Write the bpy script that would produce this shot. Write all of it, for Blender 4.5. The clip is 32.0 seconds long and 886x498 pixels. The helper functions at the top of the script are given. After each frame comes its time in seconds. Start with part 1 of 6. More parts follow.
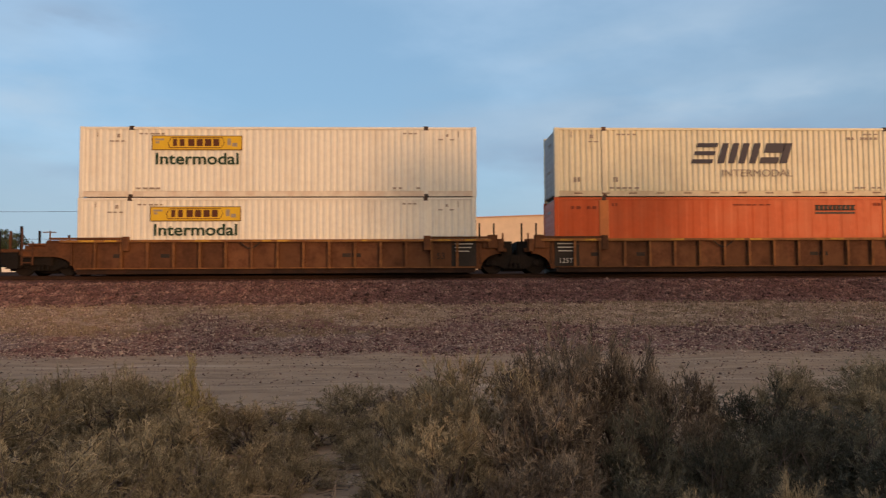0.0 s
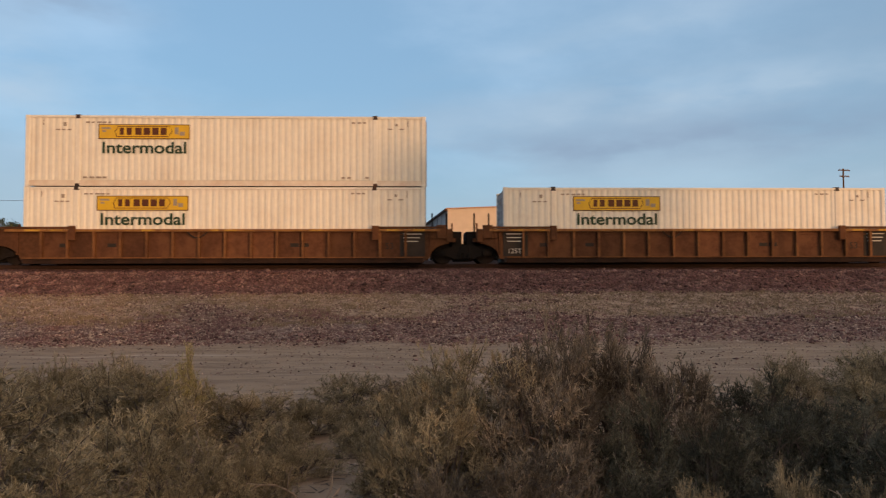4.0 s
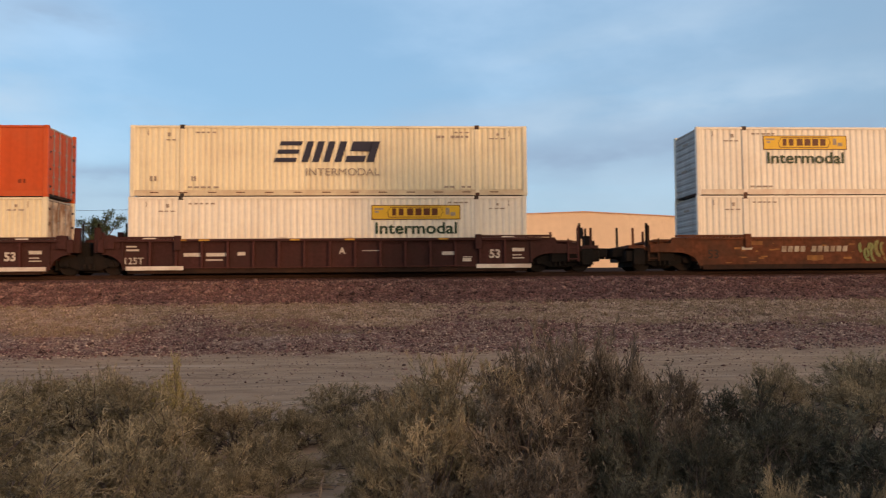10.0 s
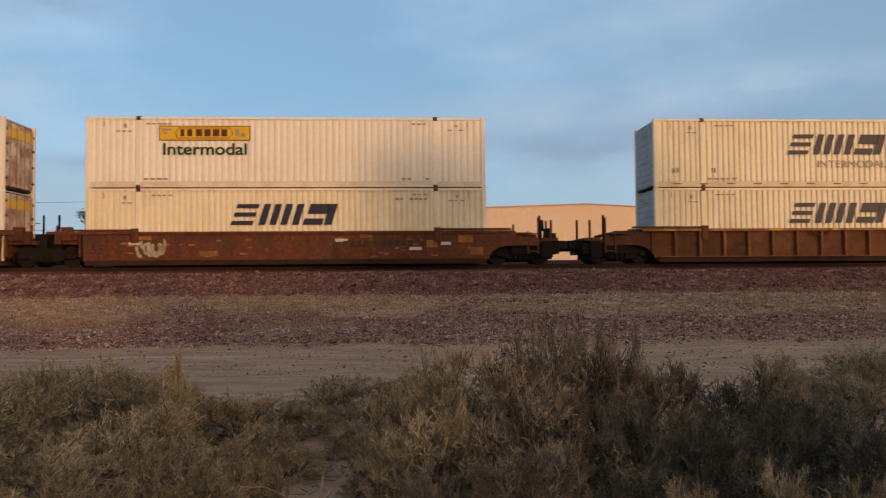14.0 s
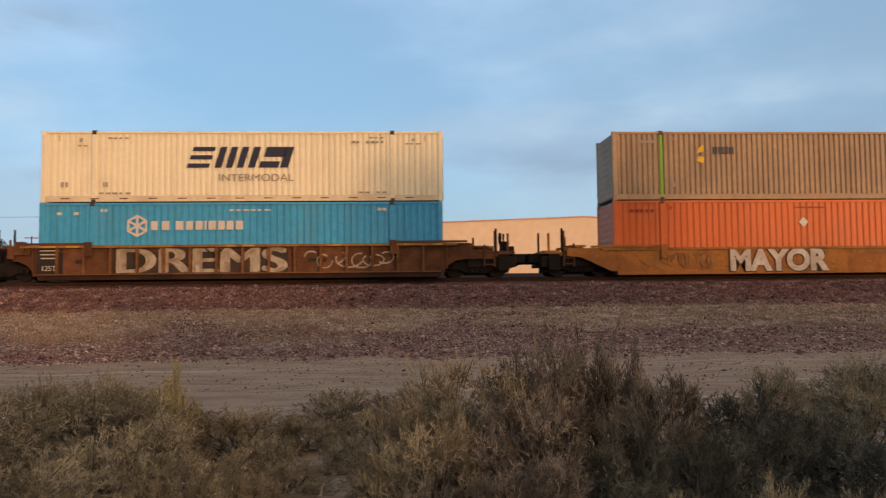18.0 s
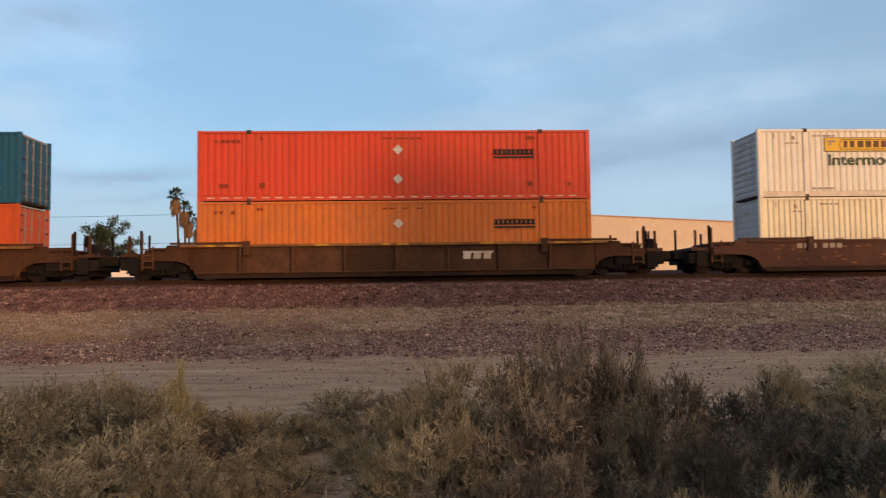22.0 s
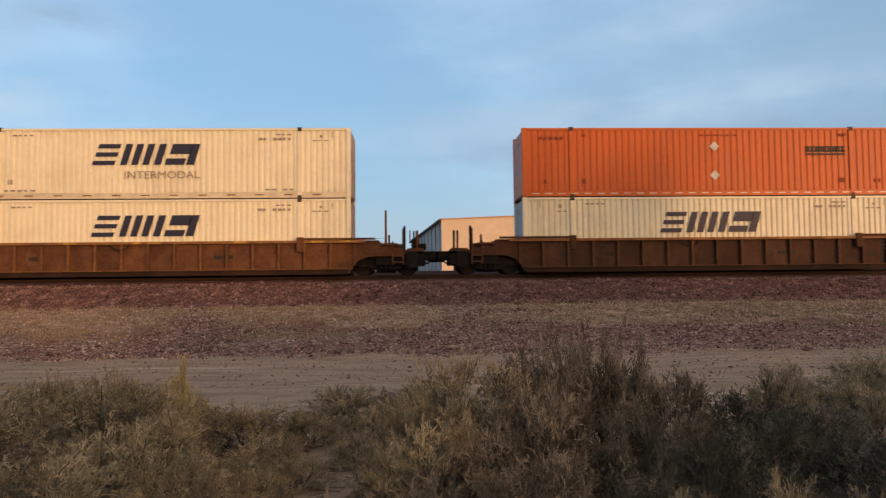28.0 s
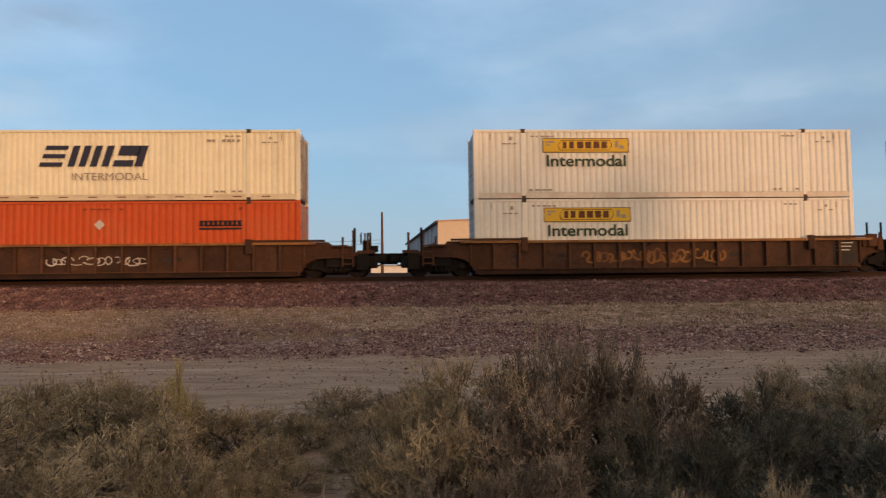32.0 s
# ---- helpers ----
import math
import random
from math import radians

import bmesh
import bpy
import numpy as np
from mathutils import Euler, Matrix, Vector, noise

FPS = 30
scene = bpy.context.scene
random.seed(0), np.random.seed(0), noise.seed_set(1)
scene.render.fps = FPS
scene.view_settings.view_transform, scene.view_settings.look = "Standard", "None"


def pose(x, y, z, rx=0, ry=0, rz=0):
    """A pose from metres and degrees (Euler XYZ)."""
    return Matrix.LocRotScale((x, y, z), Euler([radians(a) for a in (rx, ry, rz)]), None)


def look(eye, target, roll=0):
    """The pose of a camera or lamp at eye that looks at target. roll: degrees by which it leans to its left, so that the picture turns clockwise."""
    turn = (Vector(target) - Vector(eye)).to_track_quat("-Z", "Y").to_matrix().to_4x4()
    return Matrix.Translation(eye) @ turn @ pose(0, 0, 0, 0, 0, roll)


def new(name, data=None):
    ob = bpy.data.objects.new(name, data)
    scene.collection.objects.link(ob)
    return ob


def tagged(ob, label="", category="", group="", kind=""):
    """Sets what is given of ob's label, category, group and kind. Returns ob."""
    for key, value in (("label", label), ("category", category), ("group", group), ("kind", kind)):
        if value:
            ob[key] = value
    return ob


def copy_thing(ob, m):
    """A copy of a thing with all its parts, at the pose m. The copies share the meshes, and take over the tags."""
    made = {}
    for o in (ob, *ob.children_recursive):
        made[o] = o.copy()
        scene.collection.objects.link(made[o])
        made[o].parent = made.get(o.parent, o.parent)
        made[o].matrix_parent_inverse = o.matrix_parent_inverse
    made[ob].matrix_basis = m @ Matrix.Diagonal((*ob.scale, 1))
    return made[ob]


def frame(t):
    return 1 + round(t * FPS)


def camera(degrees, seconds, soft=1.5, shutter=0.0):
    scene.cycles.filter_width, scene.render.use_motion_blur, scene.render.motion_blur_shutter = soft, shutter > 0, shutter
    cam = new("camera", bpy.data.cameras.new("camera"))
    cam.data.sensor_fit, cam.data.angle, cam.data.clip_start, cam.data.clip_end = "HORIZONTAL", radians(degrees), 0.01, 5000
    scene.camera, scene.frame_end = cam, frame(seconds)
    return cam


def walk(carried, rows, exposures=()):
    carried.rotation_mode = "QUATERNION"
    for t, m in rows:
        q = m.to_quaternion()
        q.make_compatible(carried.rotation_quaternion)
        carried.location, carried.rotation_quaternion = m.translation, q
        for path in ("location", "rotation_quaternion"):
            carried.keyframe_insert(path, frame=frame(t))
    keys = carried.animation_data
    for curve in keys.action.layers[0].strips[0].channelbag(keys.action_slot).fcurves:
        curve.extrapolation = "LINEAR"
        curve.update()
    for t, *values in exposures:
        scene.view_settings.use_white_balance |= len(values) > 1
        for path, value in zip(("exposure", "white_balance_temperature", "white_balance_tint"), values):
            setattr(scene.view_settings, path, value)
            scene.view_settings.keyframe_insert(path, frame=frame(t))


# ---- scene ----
# The camera stands by the line on its own feet; only its aim drifts a little.
EYE = 1.6
AIM = [
    (0, -2.03, 2.96, 0.32), (0.5, -2.01, 2.80, 0.35), (1, -2.04, 2.75, 0.15), (1.5, -1.99, 2.45, 0.14),
    (2, -1.81, 2.31, 0.12), (2.5, -1.91, 2.48, 0.16), (3, -2.05, 2.35, 0.14), (3.5, -2.18, 2.11, 0.16),
    (5.5, -2.42, 2.61, 0.27), (6, -2.59, 2.29, 0.29), (6.5, -2.30, 2.27, 0.35), (7, -2.54, 2.24, 0.33),
    (7.5, -2.72, 2.43, 0.32), (8, -2.60, 2.37, 0.39), (8.5, -2.99, 2.51, 0.40), (9, -3.04, 2.61, 0.42),
    (9.5, -2.96, 2.68, 0.51), (10, -3.13, 2.86, 0.51), (10.5, -3.11, 2.61, 0.49), (11, -2.85, 2.46, 0.41),
    (11.5, -2.91, 2.44, 0.46), (12, -2.65, 2.59, 0.47), (12.5, -2.79, 2.41, 0.49), (13, -2.97, 2.25, 0.46),
    (13.5, -2.99, 2.23, 0.45), (14, -3.01, 2.24, 0.43), (14.5, -3.01, 2.33, 0.45), (16.5, -2.82, 2.54, 0.57),
    (17, -3.12, 2.69, 0.61), (17.5, -3.17, 3.11, 0.53), (18, -3.12, 3.26, 0.63), (18.5, -3.11, 3.10, 0.59),
    (19, -2.95, 3.20, 0.61), (19.5, -3.02, 3.14, 0.62), (20, -2.96, 3.09, 0.63), (20.5, -2.80, 3.15, 0.63),
    (21, -2.88, 2.93, 0.68), (21.5, -2.89, 3.10, 0.69), (22, -2.82, 3.18, 0.80), (22.5, -3.25, 3.27, 0.66),
    (23, -3.18, 3.38, 0.64), (23.5, -2.91, 3.18, 0.70), (24, -2.52, 2.92, 0.53), (24.5, -2.60, 2.92, 0.54),
    (25, -2.48, 2.88, 0.63), (25.5, -2.57, 2.77, 0.63), (26, -2.54, 2.67, 0.69), (26.5, -2.66, 2.63, 0.66),
    (28.5, -2.69, 3.07, 0.64), (29, -2.83, 2.67, 0.61), (29.5, -2.62, 2.63, 0.60), (30, -2.82, 2.91, 0.62),
    (30.5, -2.87, 3.01, 0.65), (31, -2.95, 2.96, 0.56), (31.5, -3.04, 3.13, 0.62), (32, -2.96, 3.13, 0.67)]
cam = camera(61.84, 32.0, soft=1.25, shutter=0.12)
walk(cam, [(t, pose(0, 0, EYE, 90 + up, roll, yaw)) for t, yaw, up, roll in AIM], exposures=[(t, stops, 6800, 11) for t, stops in ((0.0, 0.8), (6.0, 0.79), (7.0, 0.83), (9.0, 0.98), (10.5, 0.93), (11.0, 0.83), (12.0, 0.79), (14.0, 0.75), (16.0, 1.0), (17.0, 1.12), (18.0, 0.95), (20.0, 1.03), (22.0, 1.0), (23.0, 0.98), (24.0, 0.83), (26.5, 0.88), (29.0, 0.97), (31.0, 0.95), (32.0, 0.83))])

# ---- world and sun: a low evening sun behind the camera and to its right ----
SUN_AZ, SUN_EL = radians(33), radians(5.0)
TO_SUN = Vector((math.sin(SUN_AZ) * math.cos(SUN_EL), -math.cos(SUN_AZ) * math.cos(SUN_EL), math.sin(SUN_EL)))
world = bpy.data.worlds.new("evening_sky")
scene.world = world
world.use_nodes = True
wn, wl = world.node_tree.nodes, world.node_tree.links
wn.clear()
w_out, w_bg = wn.new("ShaderNodeOutputWorld"), wn.new("ShaderNodeBackground")
sky = wn.new("ShaderNodeTexSky")
sky.sky_type, sky.sun_disc = "NISHITA", False
sky.sun_elevation, sky.sun_rotation = SUN_EL, math.pi - SUN_AZ
sky.altitude, sky.air_density, sky.dust_density, sky.ozone_density = 300, 1.0, 2.5, 3.0
w_co = wn.new("ShaderNodeTexCoord")


def cloud_layer(scale, stretch, low, high, detail, shift, bounds):
    """A soft sheet of cloud: stretched noise over the sky's directions, kept between two heights."""
    mp = wn.new("ShaderNodeMapping")
    mp.inputs["Scale"].default_value = (scale, scale, scale * stretch)
    mp.inputs["Location"].default_value = shift
    nz = wn.new("ShaderNodeTexNoise")
    nz.inputs["Scale"].default_value, nz.inputs["Detail"].default_value, nz.inputs["Roughness"].default_value = 1.0, detail, 0.55
    rg = wn.new("ShaderNodeMapRange")
    rg.interpolation_type = "SMOOTHSTEP"
    rg.inputs["From Min"].default_value, rg.inputs["From Max"].default_value = low, high
    wl.new(w_co.outputs["Generated"], mp.inputs["Vector"])
    wl.new(mp.outputs["Vector"], nz.inputs["Vector"])
    wl.new(nz.outputs["Fac"], rg.inputs["Value"])
    sep = wn.new("ShaderNodeSeparateXYZ")
    wl.new(w_co.outputs["Generated"], sep.inputs[0])
    value = rg.outputs[0]
    for a, b in ((bounds[0], bounds[1]), (bounds[3], bounds[2])):
        lim = wn.new("ShaderNodeMapRange")
        lim.interpolation_type = "SMOOTHSTEP"
        lim.inputs["From Min"].default_value, lim.inputs["From Max"].default_value = a, b
        wl.new(sep.outputs["Z"], lim.inputs["Value"])
        mul = wn.new("ShaderNodeMath")
        mul.operation = "MULTIPLY"
        wl.new(value, mul.inputs[0])
        wl.new(lim.outputs[0], mul.inputs[1])
        value = mul.outputs[0]
    return value


def cloud_mix(under, fac, colour, amount):
    mx = wn.new("ShaderNodeMix")
    mx.data_type = "RGBA"
    sc = wn.new("ShaderNodeMath")
    sc.operation = "MULTIPLY"
    sc.inputs[1].default_value = amount
    wl.new(fac, sc.inputs[0])
    wl.new(sc.outputs[0], mx.inputs["Factor"])
    wl.new(under, mx.inputs["A"])
    mx.inputs["B"].default_value = (*colour, 1)
    return mx.outputs["Result"]


sky_colour = sky.outputs["Color"]
# a thin veil of high cloud, pale blue away from the sun and glowing warm towards it
w_dot = wn.new("ShaderNodeVectorMath")
w_dot.operation = "DOT_PRODUCT"
w_dot.inputs[1].default_value = TO_SUN
wl.new(w_co.outputs["Generated"], w_dot.inputs[0])
w_veil = wn.new("ShaderNodeValToRGB")
w_veil.color_ramp.interpolation = "B_SPLINE"
w_veil.color_ramp.elements[0].color, w_veil.color_ramp.elements[1].color = (0.122, 0.21, 0.31, 1), (0.75, 0.44, 0.19, 1)
for at, colour in ((0.45, (0.13, 0.2, 0.28, 1)), (0.75, (0.26, 0.2, 0.15, 1))):
    w_veil.color_ramp.elements.new(at).color = colour
w_half = wn.new("ShaderNodeMapRange")
w_half.inputs["From Min"].default_value = -1.0
wl.new(w_dot.outputs["Value"], w_half.inputs["Value"])
wl.new(w_half.outputs[0], w_veil.inputs[0])
w_gain = wn.new("ShaderNodeVectorMath")
w_gain.operation = "SCALE"
w_gain.inputs["Scale"].default_value = 10.0
wl.new(w_veil.outputs["Color"], w_gain.inputs[0])
w_mix = wn.new("ShaderNodeMix")
w_mix.data_type = "RGBA"
w_mix.inputs["Factor"].default_value = 0.6
wl.new(sky_colour, w_mix.inputs["A"])
wl.new(w_gain.outputs[0], w_mix.inputs["B"])
sky_colour = w_mix.outputs["Result"]
sky_colour = cloud_mix(sky_colour, cloud_layer(2.2, 2.5, 0.42, 0.72, 6, (3.1, 0.4, 0.2), (0.02, 0.1, 0.5, 0.9)), (5.0, 5.8, 6.8), 0.1)
sky_colour = cloud_mix(sky_colour, cloud_layer(1.8, 5.5, 0.43, 0.62, 6, (1.3, 7.4, 0.9), (0.03, 0.08, 0.2, 0.32)), (1.35, 1.7, 2.2), 0.3)


def w_math(op, a, b):
    q = wn.new("ShaderNodeMath")
    q.operation = op
    for i, v in enumerate((a, b)):
        if isinstance(v, (int, float)):
            q.inputs[i].default_value = v
        else:
            wl.new(v, q.inputs[i])
    return q.outputs[0]


w_sep = wn.new("ShaderNodeSeparateXYZ")
wl.new(w_co.outputs["Generated"], w_sep.inputs[0])
w_ahead = w_math("MAXIMUM", w_sep.outputs["Y"], 0.05)
w_side, w_rise = w_math("DIVIDE", w_sep.outputs["X"], w_ahead), w_math("DIVIDE", w_sep.outputs["Z"], w_ahead)
w_warp = wn.new("ShaderNodeTexNoise")
w_warp.inputs["Scale"].default_value, w_warp.inputs["Detail"].default_value = 7.0, 5.0
w_flat = wn.new("ShaderNodeMapping")
w_flat.inputs["Scale"].default_value = (1.0, 1.0, 3.0)
wl.new(w_co.outputs["Generated"], w_flat.inputs["Vector"])
wl.new(w_flat.outputs["Vector"], w_warp.inputs["Vector"])
w_shred = wn.new("ShaderNodeMapRange")
w_shred.inputs["From Min"].default_value, w_shred.inputs["From Max"].default_value = 0.3, 0.62
wl.new(w_warp.outputs["Fac"], w_shred.inputs["Value"])
w_bent = w_math("ADD", w_rise, w_math("MULTIPLY", w_math("SUBTRACT", w_warp.outputs["Fac"], 0.5), 0.07))


def cloud_bank(under, side, rise, wide, thick, slope, colour, amount):
    """One soft cloud over the land ahead, at a bearing and height, leaning by the slope, its edges frayed."""
    dx = w_math("SUBTRACT", w_side, side)
    dz = w_math("SUBTRACT", w_math("SUBTRACT", w_bent, rise), w_math("MULTIPLY", dx, slope))
    far = w_math("ADD", w_math("POWER", w_math("ABSOLUTE", w_math("DIVIDE", dx, wide), 0), 2.0), w_math("POWER", w_math("ABSOLUTE", w_math("DIVIDE", dz, thick), 0), 2.0))
    fac = w_math("MULTIPLY", w_math("POWER", 2.718, w_math("MULTIPLY", far, -1.0)), w_shred.outputs[0])
    fac = w_math("MULTIPLY", fac, w_math("GREATER_THAN", w_sep.outputs["Y"], 0.06))
    return cloud_mix(under, fac, colour, amount)


# the pale haze that lies along the skyline
w_haze = wn.new("ShaderNodeMapRange")
w_haze.interpolation_type = "SMOOTHSTEP"
w_haze.inputs["From Min"].default_value, w_haze.inputs["From Max"].default_value = 0.2, 0.02
wl.new(w_sep.outputs["Z"], w_haze.inputs["Value"])
sky_colour = cloud_mix(sky_colour, w_haze.outputs[0], (1.75, 2.25, 2.75), 0.5)
PALE, GREY = (1.85, 2.4, 3.0), (1.0, 1.42, 2.05)
for bank in ((0.42, 0.262, 0.36, 0.03, 0.15, PALE, 0.6), (0.5, 0.212, 0.34, 0.03, 0.1, GREY, 0.75), (0.2, 0.185, 0.16, 0.016, 0.05, GREY, 0.6), (-0.53, 0.27, 0.07, 0.1, -0.3, PALE, 0.55),
             (-0.36, 0.158, 0.13, 0.011, 0.0, GREY, 0.85), (-0.3, 0.128, 0.1, 0.008, 0.02, GREY, 0.6), (-0.46, 0.375, 0.09, 0.022, -0.1, GREY, 0.7), (0.33, 0.36, 0.2, 0.022, 0.25, PALE, 0.35), (-0.15, 0.2, 0.2, 0.03, 0.05, PALE, 0.3)):
    sky_colour = cloud_bank(sky_colour, *bank)
wl.new(sky_colour, w_bg.inputs["Color"])
w_bg.inputs["Strength"].default_value = 0.15
wl.new(w_bg.outputs[0], w_out.inputs[0])

sun = new("sun", bpy.data.lights.new("sun", "SUN"))
sun.data.energy, sun.data.angle, sun.data.color = 1.08, radians(0.8), (1.0, 0.52, 0.25)
sun.matrix_world = look(TO_SUN * 200, (0, 0, 0))

# ---- materials ----
def material(name, colour, rough=0.7, metal=0.0, vary=0.15, grain=20.0, blotch=1.2, bump=0.1, second=None, amount=0.4, streak=0.0, spread=0.0, edge=(0.45, 0.62), shards=0.0):
    """A procedural surface: base colour, fine grain, large blotches of a second colour, streaks that run down, and relief."""
    m = bpy.data.materials.new(name)
    m.use_nodes = True
    n, l = m.node_tree.nodes, m.node_tree.links
    b = n["Principled BSDF"]
    b.inputs["Roughness"].default_value, b.inputs["Metallic"].default_value = rough, metal
    b.inputs["Specular IOR Level"].default_value = 0.25
    co, info = n.new("ShaderNodeTexCoord"), n.new("ShaderNodeObjectInfo")
    off = n.new("ShaderNodeVectorMath")
    off.operation = "MULTIPLY_ADD"
    l.new(info.outputs["Random"], off.inputs[0])
    off.inputs[1].default_value = (37.0, 11.0, 23.0)
    l.new(co.outputs["Object"], off.inputs[2])

    def noise_of(scale, detail, stretch=(1, 1, 1)):
        mp, t = n.new("ShaderNodeMapping"), n.new("ShaderNodeTexNoise")
        mp.inputs["Scale"].default_value = stretch
        t.inputs["Scale"].default_value, t.inputs["Detail"].default_value = scale, detail
        l.new(off.outputs[0], mp.inputs[0])
        l.new(mp.outputs[0], t.inputs["Vector"])
        return t.outputs["Fac"]

    def mixed(a, bcol, fac, lo, hi, top):
        r, x = n.new("ShaderNodeMapRange"), n.new("ShaderNodeMix")
        r.inputs["From Min"].default_value, r.inputs["From Max"].default_value, r.inputs["To Max"].default_value = lo, hi, top
        x.data_type = "RGBA"
        l.new(fac, r.inputs["Value"])
        l.new(r.outputs[0], x.inputs["Factor"])
        if not isinstance(a, tuple):
            l.new(a, x.inputs["A"])
        else:
            x.inputs["A"].default_value = (*a, 1)
        x.inputs["B"].default_value = (*bcol, 1)
        return x.outputs["Result"]

    dark = tuple(c * (1 - 2 * vary) for c in colour)
    fine = noise_of(grain, 6)
    c = mixed(colour, dark, fine, 0.35, 0.75, 1.0)
    if second:
        c = mixed(c, second, noise_of(blotch, 7), edge[0], edge[1], amount)
    if streak:
        c = mixed(c, tuple(v * 0.35 for v in (second or colour)), noise_of(2.6, 5, (1, 1, 0.06)), 0.52, 0.75, streak)
    if spread:
        hs, r = n.new("ShaderNodeHueSaturation"), n.new("ShaderNodeMapRange")
        r.inputs["To Min"].default_value, r.inputs["To Max"].default_value = 1 - spread, 1 + spread
        l.new(info.outputs["Random"], r.inputs["Value"])
        l.new(r.outputs[0], hs.inputs["Value"])
        l.new(c, hs.inputs["Color"])
        c = hs.outputs["Color"]
    if shards:
        geo, hs, r = n.new("ShaderNodeNewGeometry"), n.new("ShaderNodeHueSaturation"), n.new("ShaderNodeMapRange")
        r.inputs["To Min"].default_value, r.inputs["To Max"].default_value = 1 - shards, 1 + shards
        l.new(geo.outputs["Random Per Island"], r.inputs["Value"])
        l.new(r.outputs[0], hs.inputs["Value"])
        l.new(c, hs.inputs["Color"])
        c = hs.outputs["Color"]
    l.new(c, b.inputs["Base Color"])
    rr = n.new("ShaderNodeMapRange")
    rr.inputs["To Min"].default_value, rr.inputs["To Max"].default_value = max(0.05, rough - 0.12), min(1, rough + 0.12)
    l.new(fine, rr.inputs["Value"])
    l.new(rr.outputs[0], b.inputs["Roughness"])
    if bump:
        bp = n.new("ShaderNodeBump")
        bp.inputs["Strength"].default_value, bp.inputs["Distance"].default_value = bump, 0.02
        l.new(fine, bp.inputs["Height"])
        l.new(bp.outputs[0], b.inputs["Normal"])
    return m


